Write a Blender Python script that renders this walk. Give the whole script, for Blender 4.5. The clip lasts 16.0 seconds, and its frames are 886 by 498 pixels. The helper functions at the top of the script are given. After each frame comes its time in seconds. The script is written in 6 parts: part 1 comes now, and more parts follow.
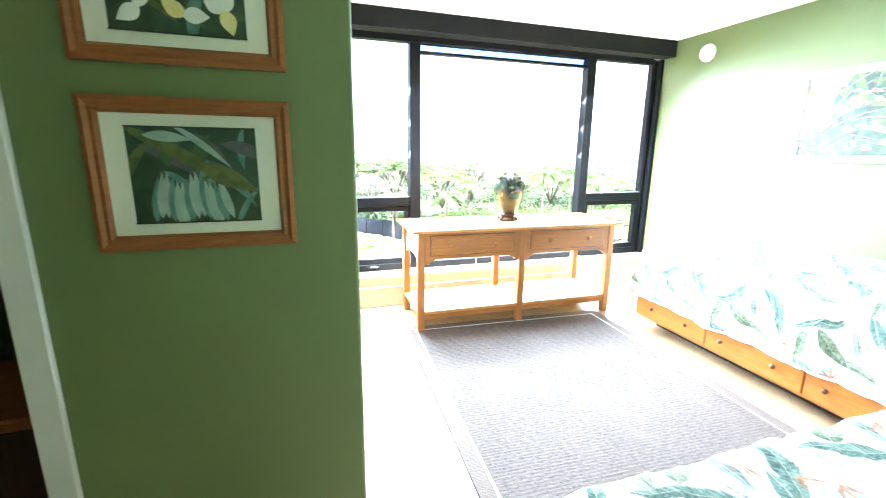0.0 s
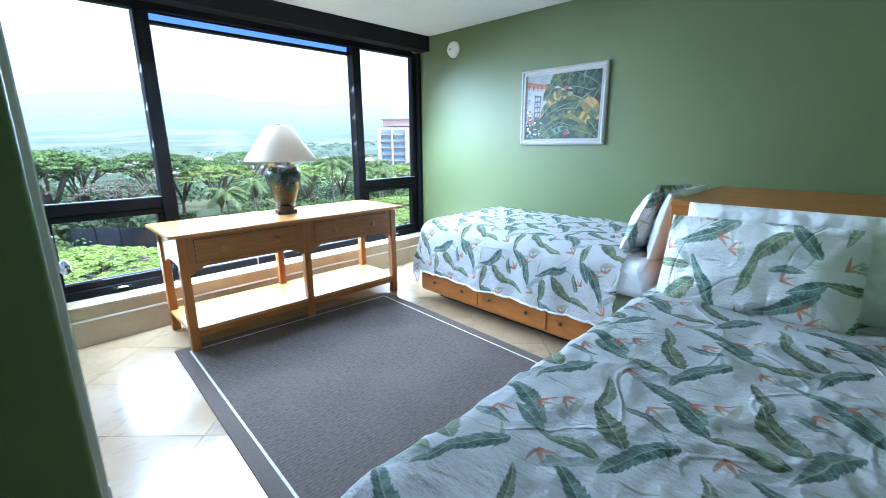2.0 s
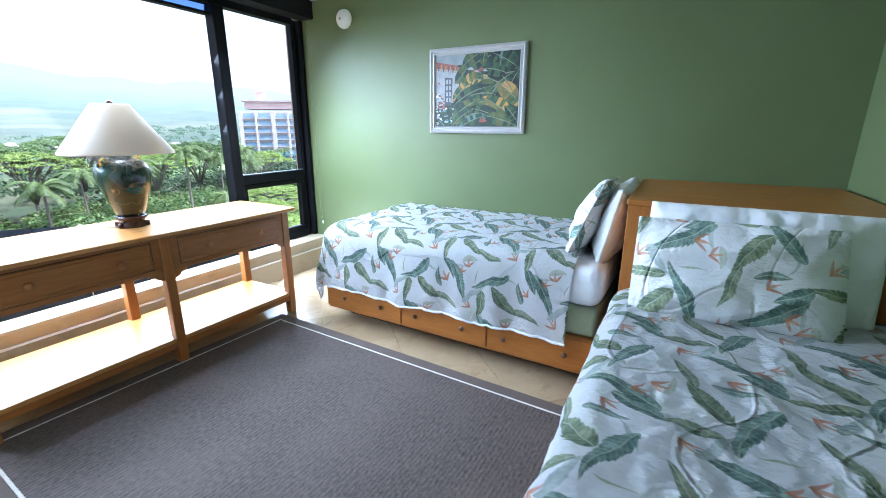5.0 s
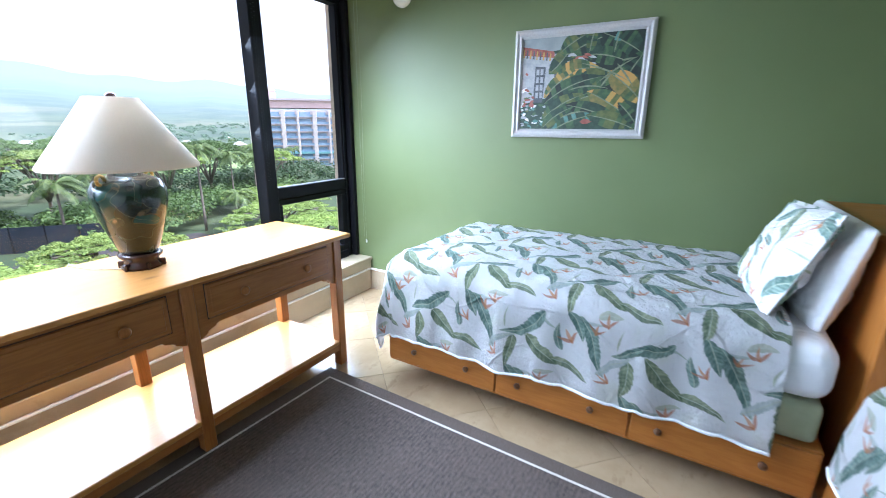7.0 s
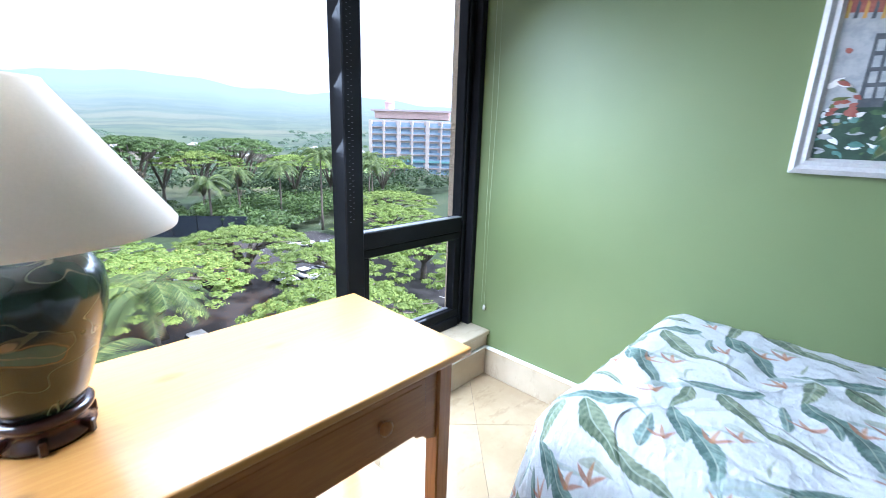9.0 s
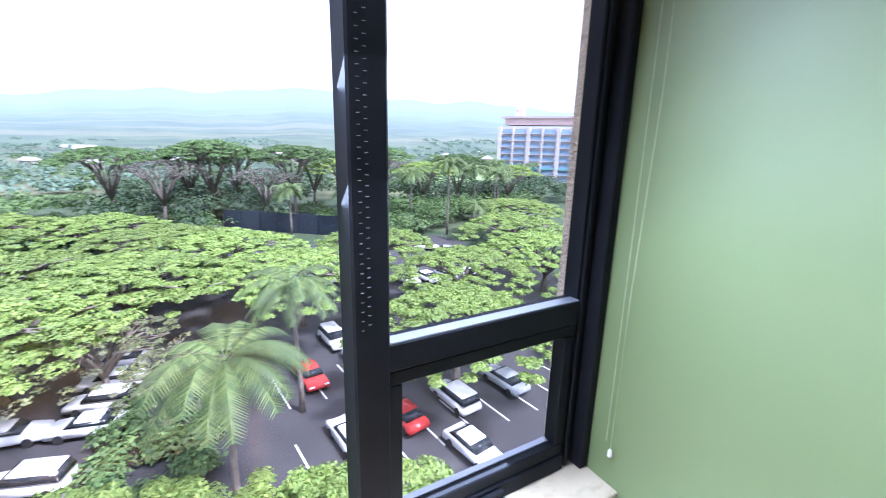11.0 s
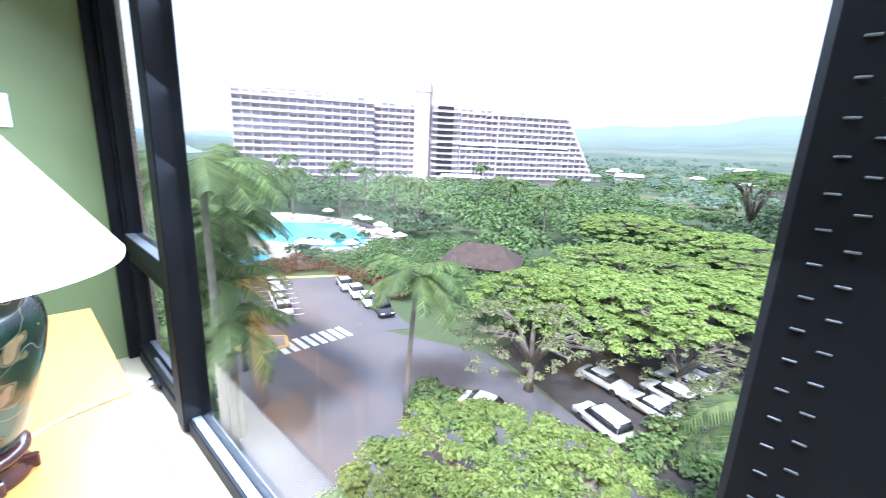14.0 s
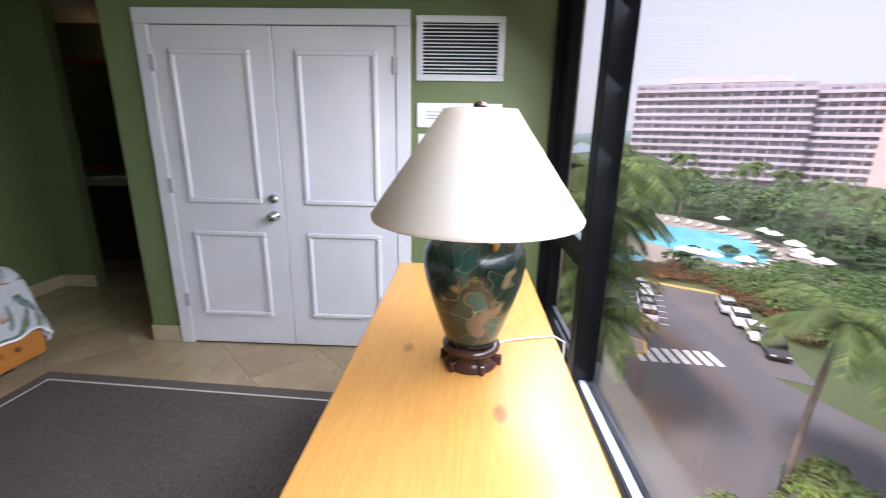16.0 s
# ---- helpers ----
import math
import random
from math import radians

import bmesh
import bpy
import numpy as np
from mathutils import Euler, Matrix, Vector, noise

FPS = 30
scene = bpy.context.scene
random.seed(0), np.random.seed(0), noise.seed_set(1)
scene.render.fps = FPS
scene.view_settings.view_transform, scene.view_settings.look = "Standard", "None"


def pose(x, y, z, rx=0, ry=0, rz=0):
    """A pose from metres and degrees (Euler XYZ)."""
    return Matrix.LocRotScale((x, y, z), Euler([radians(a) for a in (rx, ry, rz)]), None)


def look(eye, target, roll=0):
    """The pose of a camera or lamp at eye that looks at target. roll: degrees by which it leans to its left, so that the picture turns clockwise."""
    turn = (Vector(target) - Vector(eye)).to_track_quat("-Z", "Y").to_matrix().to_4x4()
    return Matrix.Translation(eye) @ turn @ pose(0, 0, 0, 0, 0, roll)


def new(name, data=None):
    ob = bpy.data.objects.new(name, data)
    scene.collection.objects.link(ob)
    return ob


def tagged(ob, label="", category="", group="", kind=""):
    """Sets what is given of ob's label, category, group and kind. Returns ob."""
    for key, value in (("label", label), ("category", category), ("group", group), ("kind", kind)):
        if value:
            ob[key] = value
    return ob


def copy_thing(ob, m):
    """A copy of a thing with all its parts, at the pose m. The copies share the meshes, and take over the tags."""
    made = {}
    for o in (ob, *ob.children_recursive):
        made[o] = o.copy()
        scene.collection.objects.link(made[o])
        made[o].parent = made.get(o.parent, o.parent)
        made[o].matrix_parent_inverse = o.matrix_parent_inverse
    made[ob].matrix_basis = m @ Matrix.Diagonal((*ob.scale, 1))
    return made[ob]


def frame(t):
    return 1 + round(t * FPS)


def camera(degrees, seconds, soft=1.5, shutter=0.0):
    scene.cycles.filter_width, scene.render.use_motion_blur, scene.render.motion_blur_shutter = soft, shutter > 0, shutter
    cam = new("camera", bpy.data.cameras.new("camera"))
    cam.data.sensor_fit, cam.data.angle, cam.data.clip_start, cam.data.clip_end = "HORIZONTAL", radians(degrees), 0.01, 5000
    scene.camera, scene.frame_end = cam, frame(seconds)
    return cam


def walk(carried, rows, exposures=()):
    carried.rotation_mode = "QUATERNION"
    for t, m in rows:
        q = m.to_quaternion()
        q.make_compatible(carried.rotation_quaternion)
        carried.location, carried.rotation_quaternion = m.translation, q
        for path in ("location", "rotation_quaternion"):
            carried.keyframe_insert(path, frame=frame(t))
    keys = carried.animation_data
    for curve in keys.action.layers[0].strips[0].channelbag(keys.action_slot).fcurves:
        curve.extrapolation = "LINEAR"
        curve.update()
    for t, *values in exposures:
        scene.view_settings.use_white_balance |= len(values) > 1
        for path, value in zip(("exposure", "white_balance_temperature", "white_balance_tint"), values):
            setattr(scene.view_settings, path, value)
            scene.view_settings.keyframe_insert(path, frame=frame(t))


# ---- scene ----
cam = camera(91.9, 16.0, soft=0.9, shutter=0.3)
PATH = [
    (0, (-3.576, -3.755, 1.353), (-2.963, -1.903, 0.912), 0.7),
    (0.5, (-3.531, -3.757, 1.347), (-2.687, -2.002, 0.891), 0.3),
    (1, (-3.514, -3.736, 1.331), (-2.43, -2.12, 0.869), 0.3),
    (1.5, (-3.495, -3.756, 1.335), (-2.231, -2.278, 0.87), -0.1),
    (2, (-3.469, -3.767, 1.334), (-2.085, -2.405, 0.853), -0.4),
    (2.5, (-3.453, -3.77, 1.329), (-1.986, -2.504, 0.833), -0.9),
    (3, (-3.426, -3.769, 1.323), (-1.923, -2.559, 0.797), -0.9),
    (3.5, (-3.404, -3.75, 1.328), (-1.873, -2.579, 0.796), -0.5),
    (6, (-3.054, -2.818, 1.356), (-1.304, -2.024, 0.8), 0.5),
    (6.5, (-2.966, -2.661, 1.354), (-1.249, -1.814, 0.775), 1.3),
    (7, (-2.807, -2.439, 1.37), (-1.127, -1.5, 0.823), 0.4),
    (7.5, (-2.592, -2.204, 1.386), (-0.954, -1.192, 0.844), 0.9),
    (8, (-2.357, -1.96, 1.408), (-0.783, -0.877, 0.818), 0.8),
    (8.5, (-2.137, -1.748, 1.384), (-0.653, -0.526, 0.832), 1.4),
    (11, (-1.181, -0.93, 1.47), (-0.201, 0.743, 0.979), 1.3),
    (11.5, (-1.005, -0.804, 1.455), (-0.389, 1.034, 0.958), 1.5),
    (12, (-0.862, -0.694, 1.448), (-0.56, 1.215, 0.932), 3.0),
    (12.5, (-0.813, -0.633, 1.49), (-0.895, 1.285, 0.931), 3.2),
    (13, (-0.811, -0.55, 1.47), (-1.296, 1.313, 0.929), 3.1),
    (13.5, (-0.836, -0.44, 1.474), (-1.817, 1.231, 0.979), 2.8),
    (14, (-0.850, -0.393, 1.449), (-2.185, 1.019, 0.971), 2.6),
    (14.5, (-0.845, -0.389, 1.441), (-2.370, 0.805, 0.93), 2.0),
    (15, (-0.856, -0.418, 1.434), (-2.595, 0.415, 0.901), 1.8),
    (15.5, (-0.869, -0.472, 1.427), (-2.75, -0.05, 0.894), 1.4),
    (16, (-0.842, -0.534, 1.42), (-2.768, -0.605, 0.886), 1.0),
]
EXPOSURES = [(0.0, 3.7, 5800, 12), (0.5, 2.85, 5300, 13), (1.0, 2.15, 5200, 12), (1.6, 1.65, 5050, 12), (3.7, 1.4, 5050, 12), (6.0, 1.35, 5450, 19), (8.7, 1.1, 5400, 18), (11.0, 1.2, 5250, 27), (12.0, 1.35, 5250, 24), (13.6, 1.25, 5300, 16), (14.2, 1.05, 5450, 17), (15.0, 0.8, 5850, 18), (16.0, 0.3, 6250, 25)]
walk(cam, [(t, look(eye, target, roll)) for t, eye, target, roll in PATH], EXPOSURES)

# ---- world, sun, window light ----
world = bpy.data.worlds.new("world")
scene.world = world
world.use_nodes = True
wn = world.node_tree
wbg = wn.nodes["Background"]
sky = wn.nodes.new("ShaderNodeTexSky")
sky.sky_type = "NISHITA"
sky.sun_disc = False
sky.sun_elevation = radians(52)
sky.sun_rotation = radians(150)
sky.air_density, sky.dust_density, sky.ozone_density = 1.0, 4.0, 1.0
wmix = wn.nodes.new("ShaderNodeMix")
wmix.data_type = "RGBA"
wmix.inputs["Factor"].default_value = 0.72
wmix.inputs["B"].default_value = (9.0, 9.4, 9.9, 1)
wn.links.new(sky.outputs["Color"], wmix.inputs["A"])
wn.links.new(wmix.outputs["Result"], wbg.inputs["Color"])
wbg.inputs["Strength"].default_value = 0.1

sun_data = bpy.data.lights.new("sun", "SUN")
sun_data.energy, sun_data.angle, sun_data.color = 4.1, radians(12), (1.0, 0.97, 0.92)
sun = new("sun", sun_data)
sun.matrix_world = look((0, 0, 60), (30 * math.sin(radians(150)) * -1, 30 * math.cos(radians(150)) * -1, 60 - 46))

# sky light entering through the window, as four strips that look down into the room
win_data = bpy.data.lights.new("window_daylight", "AREA")
win_data.shape, win_data.size, win_data.size_y = "RECTANGLE", 2.75, 0.42
win_data.energy, win_data.color, win_data.spread = 24.0, (0.80, 0.93, 1.0), radians(152)
for z in (0.52, 1.46, 1.72, 1.98):
    win_light = new("window_daylight", win_data)
    win_light.matrix_world = look((-1.72, -0.10, z), (-1.72, -0.10 - 0.68, z - 0.74))

# ---- node helpers and materials ----


class Graph:
    """A small writer of shader nodes."""

    def __init__(self, name):
        self.mat = bpy.data.materials.new(name)
        self.mat.use_nodes = True
        self.nt = self.mat.node_tree
        self.bsdf = self.nt.nodes["Principled BSDF"]
        self.out = self.nt.nodes["Material Output"]

    def node(self, kind, **props):
        n = self.nt.nodes.new(kind)
        for k, v in props.items():
            setattr(n, k, v)
        return n

    def put(self, socket, value):
        if isinstance(value, bpy.types.NodeSocket):
            self.nt.links.new(value, socket)
        elif isinstance(value, (tuple, list)) and len(value) == 3 and socket.type == "RGBA":
            socket.default_value = (*value, 1)
        else:
            socket.default_value = value

    def math(self, op, a, b=0.0, c=0.0):
        n = self.node("ShaderNodeMath", operation=op)
        for s, v in zip(n.inputs, (a, b, c)):
            self.put(s, v)
        return n.outputs[0]

    def vmath(self, op, a, b=(0, 0, 0)):
        n = self.node("ShaderNodeVectorMath", operation=op)
        self.put(n.inputs[0], a)
        self.put(n.inputs[1], b)
        return n.outputs[0]

    def mix(self, f, a, b, blend="MIX"):
        n = self.node("ShaderNodeMix", data_type="RGBA", blend_type=blend)
        self.put(n.inputs["Factor"], f)
        self.put(n.inputs["A"], a)
        self.put(n.inputs["B"], b)
        return n.outputs["Result"]

    def noise(self, vec, scale, detail=3.0, rough=0.55):
        n = self.node("ShaderNodeTexNoise")
        self.put(n.inputs["Vector"], vec)
        self.put(n.inputs["Scale"], scale)
        self.put(n.inputs["Detail"], detail)
        self.put(n.inputs["Roughness"], rough)
        return n.outputs["Fac"]

    def ramp(self, f, lo, hi):
        n = self.node("ShaderNodeMapRange", interpolation_type="SMOOTHSTEP")
        self.put(n.inputs["Value"], f)
        self.put(n.inputs["From Min"], lo)
        self.put(n.inputs["From Max"], hi)
        return n.outputs["Result"]

    def coord(self, which="Object"):
        return self.node("ShaderNodeTexCoord").outputs[which]

    def scaled(self, vec, sx, sy, sz):
        return self.vmath("MULTIPLY", vec, (sx, sy, sz))

    def bump(self, height, strength=0.3, distance=0.01):
        n = self.node("ShaderNodeBump")
        self.put(n.inputs["Height"], height)
        n.inputs["Strength"].default_value = strength
        n.inputs["Distance"].default_value = distance
        self.put(self.bsdf.inputs["Normal"], n.outputs["Normal"])

    def random(self):
        return self.node("ShaderNodeObjectInfo").outputs["Random"]

    def island(self):
        return self.node("ShaderNodeNewGeometry").outputs["Random Per Island"]

    def finish(self, color, rough=0.6, metal=0.0, **more):
        self.put(self.bsdf.inputs["Base Color"], color)
        self.put(self.bsdf.inputs["Roughness"], rough)
        self.put(self.bsdf.inputs["Metallic"], metal)
        for k, v in more.items():
            self.put(self.bsdf.inputs[k.replace("_", " ")], v)
        return self.mat


def surface(name, c1, c2, scale=6.0, rough=0.6, metal=0.0, bump=0.2, fine=80.0, dist=0.003, vary=0.0, rvar=0.12):
    """A plain material: two colours over two scales of noise, fine relief and uneven gloss."""
    g = Graph(name)
    p = g.coord()
    big, small = g.noise(p, scale), g.noise(p, fine, 2.0)
    f = g.math("ADD", g.math("MULTIPLY", g.ramp(big, 0.3, 0.7), 0.7), g.math("MULTIPLY", small, 0.3))
    col = g.mix(f, c1, c2)
    if vary:
        k = g.math("MULTIPLY_ADD", g.random(), vary, 1 - vary / 2)
        col = g.mix(1.0, col, g.comb(k), "MULTIPLY")
    if bump:
        g.bump(small, bump, dist)
    r = g.math("MULTIPLY_ADD", big, rvar, rough - rvar / 2)
    return g.finish(col, r, metal)


def comb(self, k):
    n = self.node("ShaderNodeCombineColor")
    for s in n.inputs[:3]:
        self.put(s, k)
    return n.outputs[0]


Graph.comb = comb


def wood(name, c1, c2, axis=0, rough=0.38, knots=True, coat=0.12):
    """Varnished pine with grain along one axis and a few dark knots."""
    g = Graph(name)
    p = g.coord()
    sc = [14.0, 14.0, 14.0]
    sc[axis] = 1.1
    grain = g.noise(g.scaled(p, *sc), 1.6, 5.0, 0.6)
    fine_sc = [220.0, 220.0, 220.0]
    fine_sc[axis] = 6.0
    fine = g.noise(g.scaled(p, *fine_sc), 1.0, 2.0)
    rings = g.math("SINE", g.math("MULTIPLY", grain, 42.0))
    f = g.math("ADD", g.math("MULTIPLY_ADD", rings, 0.16, 0.42), g.math("MULTIPLY", fine, 0.28))
    col = g.mix(f, c1, c2)
    if knots:
        v = g.node("ShaderNodeTexVoronoi", feature="F1")
        ks = [5.0, 5.0, 5.0]
        ks[axis] = 2.6
        g.put(v.inputs["Vector"], g.scaled(p, *ks))
        v.inputs["Scale"].default_value = 0.9
        k = g.math("SUBTRACT", 1.0, g.ramp(v.outputs["Distance"], 0.05, 0.11))
        col = g.mix(g.math("MULTIPLY", k, 0.75), col, (0.16, 0.055, 0.02))
    g.bump(fine, 0.08, 0.002)
    return g.finish(col, g.math("MULTIPLY_ADD", grain, 0.16, rough - 0.08), Coat_Weight=coat, Coat_Roughness=0.18, Specular_IOR_Level=0.25 + 0.5 * coat)


def leaf_fabric(name, ground):
    """White cotton printed with a half-drop repeat of banana leaves and orange blossoms, over cloth coordinates in metres."""
    g = Graph(name)
    p = g.coord("UV")
    PX, PY = 0.60, 0.37
    wob = g.node("ShaderNodeTexNoise")
    g.put(wob.inputs["Vector"], p)
    wob.inputs["Scale"].default_value = 7.0
    wob.inputs["Detail"].default_value = 1.0
    shift = g.scaled(g.vmath("SUBTRACT", wob.outputs["Color"], (0.5, 0.5, 0.5)), 0.055, 0.055, 0)
    sep = g.node("ShaderNodeSeparateXYZ")
    g.put(sep.inputs[0], g.vmath("ADD", p, shift))
    X, Y = g.math("MULTIPLY", sep.outputs[1], -1.18), g.math("MULTIPLY", sep.outputs[0], -1.18)
    mottle = g.noise(p, 42.0, 3.0)
    patch = g.noise(p, 11.0, 2.0)
    col = g.mix(g.ramp(g.noise(p, 6.0, 2.0), 0.5, 0.8), ground, (0.82, 0.85, 0.79))

    def local(cx, cy, ang):
        dy = g.math("SUBTRACT", Y, cy)
        row = g.math("ROUND", g.math("DIVIDE", dy, PY))
        dx = g.math("SUBTRACT", g.math("SUBTRACT", X, cx), g.math("MULTIPLY", row, PX / 2))
        dx = g.math("SUBTRACT", dx, g.math("MULTIPLY", g.math("ROUND", g.math("DIVIDE", dx, PX)), PX))
        dy = g.math("SUBTRACT", dy, g.math("MULTIPLY", row, PY))
        c, s = math.cos(radians(ang)), math.sin(radians(ang))
        u = g.math("MULTIPLY_ADD", dx, c, g.math("MULTIPLY", dy, s))
        v = g.math("MULTIPLY_ADD", dy, c, g.math("MULTIPLY", dx, -s))
        return u, v

    def blade(u, v, length, width, bend):
        h = length / 2
        v = g.math("ADD", v, g.math("MULTIPLY", g.math("MULTIPLY", u, u), bend))
        a = g.math("DIVIDE", u, h)
        prof = g.math("MAXIMUM", g.math("SUBTRACT", 1.0, g.math("MULTIPLY", a, a)), 0.0)
        skew = g.math("MULTIPLY_ADD", a, -0.42, 1.0)
        w = g.math("MULTIPLY", g.math("MULTIPLY", g.math("POWER", prof, 0.55), skew), width / 2)
        return w, v

    def leaf(cx, cy, ang, length, width, bend, deep, light, strength=0.95):
        nonlocal col
        u, v0 = local(cx, cy, ang)
        w, v = blade(u, v0, length, width, bend)
        av = g.math("ABSOLUTE", v)
        slant = g.math("SUBTRACT", u, g.math("MULTIPLY", av, 0.75))
        saw = g.math("FRACT", g.math("MULTIPLY", slant, 38.0))
        w = g.math("MULTIPLY", w, g.math("MULTIPLY_ADD", saw, 0.16, g.math("MULTIPLY_ADD", patch, 0.7, 0.50)))
        m = g.ramp(g.math("SUBTRACT", w, av), 0.0, 0.005)
        vein = g.math("SINE", g.math("MULTIPLY", slant, 300.0))
        side = g.math("GREATER_THAN", v, 0.0)
        fold = g.math("SINE", g.math("MULTIPLY", slant, 75.0))
        tone = g.math("MULTIPLY_ADD", vein, 0.13, g.math("MULTIPLY_ADD", mottle, 1.6, -0.60))
        tone = g.math("ADD", tone, g.math("MULTIPLY_ADD", side, 0.34, g.math("MULTIPLY", fold, 0.14)))
        n = g.node("ShaderNodeClamp")
        g.put(n.inputs[0], tone)
        tint = g.mix(n.outputs[0], deep, light)
        rib = g.ramp(av, 0.0032, 0.0012)
        tint = g.mix(g.math("MULTIPLY", rib, 0.75), tint, (0.52, 0.60, 0.46))
        col = g.mix(g.math("MULTIPLY", m, strength), col, tint)

    def petal(cx, cy, ang, length, width, tint):
        nonlocal col
        u, v0 = local(cx, cy, ang)
        w, v = blade(u, v0, length, width, 3.0)
        m = g.ramp(g.math("SUBTRACT", w, g.math("ABSOLUTE", v)), 0.0, 0.004)
        col = g.mix(g.math("MULTIPLY", m, g.math("MULTIPLY_ADD", mottle, 0.6, 0.45)), col, tint)

    teal = ((0.050, 0.145, 0.110), (0.36, 0.51, 0.43))
    olive = ((0.09, 0.16, 0.075), (0.46, 0.53, 0.32))
    pale = ((0.36, 0.42, 0.25), (0.60, 0.63, 0.44))
    mist = ((0.42, 0.52, 0.50), (0.66, 0.72, 0.69))
    leaf(-0.20, 0.16, 12, 0.20, 0.034, 0.8, *mist, 0.7)
    leaf(0.21, -0.155, 4, 0.12, 0.036, 1.0, *pale, 0.6)
    leaf(-0.03, 0.115, 82, 0.13, 0.014, 2.2, *pale)
    leaf(0.20, 0.12, -25, 0.16, 0.020, 2.0, *mist, 0.9)
    leaf(0.012, -0.095, -95, 0.20, 0.060, 0.7, *olive)
    leaf(-0.155, 0.05, -60, 0.33, 0.074, 0.5, *teal)
    leaf(0.08, 0.065, 208, 0.29, 0.070, 0.9, *teal)
    leaf(0.175, -0.05, -38, 0.24, 0.082, -0.8, *olive)
    leaf(0.05, -0.245, -62, 0.17, 0.064, 1.0, *teal)
    leaf(-0.05, -0.03, 35, 0.19, 0.046, 0.8, *mist, 0.85)
    leaf(0.27, 0.04, 100, 0.15, 0.044, 1.2, *teal, 0.9)
    leaf(-0.26, -0.11, -18, 0.21, 0.050, 0.7, *olive, 0.9)
    for bx, by, turn in ((-0.10, 0.155, 0), (-0.27, 0.02, 25), (0.135, -0.265, -20), (-0.07, -0.13, 40)):
        for k, tint in enumerate(((0.60, 0.20, 0.07), (0.70, 0.33, 0.13), (0.55, 0.21, 0.10))):
            ang = 55 + 42 * k + turn
            petal(bx + 0.032 * math.cos(radians(ang)), by + 0.032 * math.sin(radians(ang)), ang, 0.075, 0.017, tint)
    weave = g.noise(p, 900.0, 1.0)
    quilt = g.noise(p, 16.0, 3.0, 0.6)
    stitch = g.ramp(g.math("ABSOLUTE", g.math("SUBTRACT", g.noise(p, 2.7, 0.0), 0.5)), 0.0, 0.016)
    pucker = g.noise(g.scaled(p, 1.0, 2.6, 1.0), 34.0, 2.0)
    relief = g.math("ADD", quilt, g.math("MULTIPLY_ADD", stitch, 0.30, g.math("MULTIPLY", pucker, 0.34)))
    g.bump(g.math("ADD", g.math("MULTIPLY", weave, 0.08), relief), 0.95, 0.028)
    return g.finish(col, 0.85, Sheen_Weight=0.15)


def glossy_glass(name, tint=(1, 1, 1), rough=0.0):
    g = Graph(name)
    tr = g.node("ShaderNodeBsdfTransparent")
    tr.inputs["Color"].default_value = (*tint, 1)
    gl = g.node("ShaderNodeBsdfGlossy")
    gl.inputs["Roughness"].default_value = rough
    lw = g.node("ShaderNodeLayerWeight")
    gloss = g.math("MULTIPLY_ADD", g.math("POWER", lw.outputs["Facing"], 5.0), 0.45, 0.012)
    mx = g.node("ShaderNodeMixShader")
    g.nt.links.new(gloss, mx.inputs[0])
    g.nt.links.new(tr.outputs[0], mx.inputs[1])
    g.nt.links.new(gl.outputs[0], mx.inputs[2])
    g.nt.links.new(mx.outputs[0], g.out.inputs["Surface"])
    return g.mat


def foliage(name, c1, c2, c3):
    g = Graph(name)
    p = g.coord()
    col = g.mix(g.island(), c1, c2)
    col = g.mix(g.ramp(g.noise(p, 0.35, 2.0), 0.45, 0.65), col, c3)
    k = g.math("MULTIPLY_ADD", g.random(), 0.35, 0.82)
    col = g.mix(1.0, col, g.comb(k), "MULTIPLY")
    mat = g.finish(col, 0.6)
    tl = g.node("ShaderNodeBsdfTranslucent")
    g.put(tl.inputs["Color"], col)
    mx = g.node("ShaderNodeMixShader")
    mx.inputs[0].default_value = 0.3
    g.nt.links.new(g.bsdf.outputs[0], mx.inputs[1])
    g.nt.links.new(tl.outputs[0], mx.inputs[2])
    g.nt.links.new(mx.outputs[0], g.out.inputs["Surface"])
    return mat


def plain_shade(name, color):
    """Lampshade cloth that lets light through."""
    g = Graph(name)
    p = g.coord()
    col = g.mix(g.noise(g.scaled(p, 300, 300, 40), 1.0, 2.0), color, tuple(c * 0.9 for c in color))
    g.finish(col, 0.8)
    tl = g.node("ShaderNodeBsdfTranslucent")
    g.put(tl.inputs["Color"], col)
    mx = g.node("ShaderNodeMixShader")
    mx.inputs[0].default_value = 0.36
    g.nt.links.new(g.bsdf.outputs[0], mx.inputs[1])
    g.nt.links.new(tl.outputs[0], mx.inputs[2])
    g.nt.links.new(mx.outputs[0], g.out.inputs["Surface"])
    return g.mat


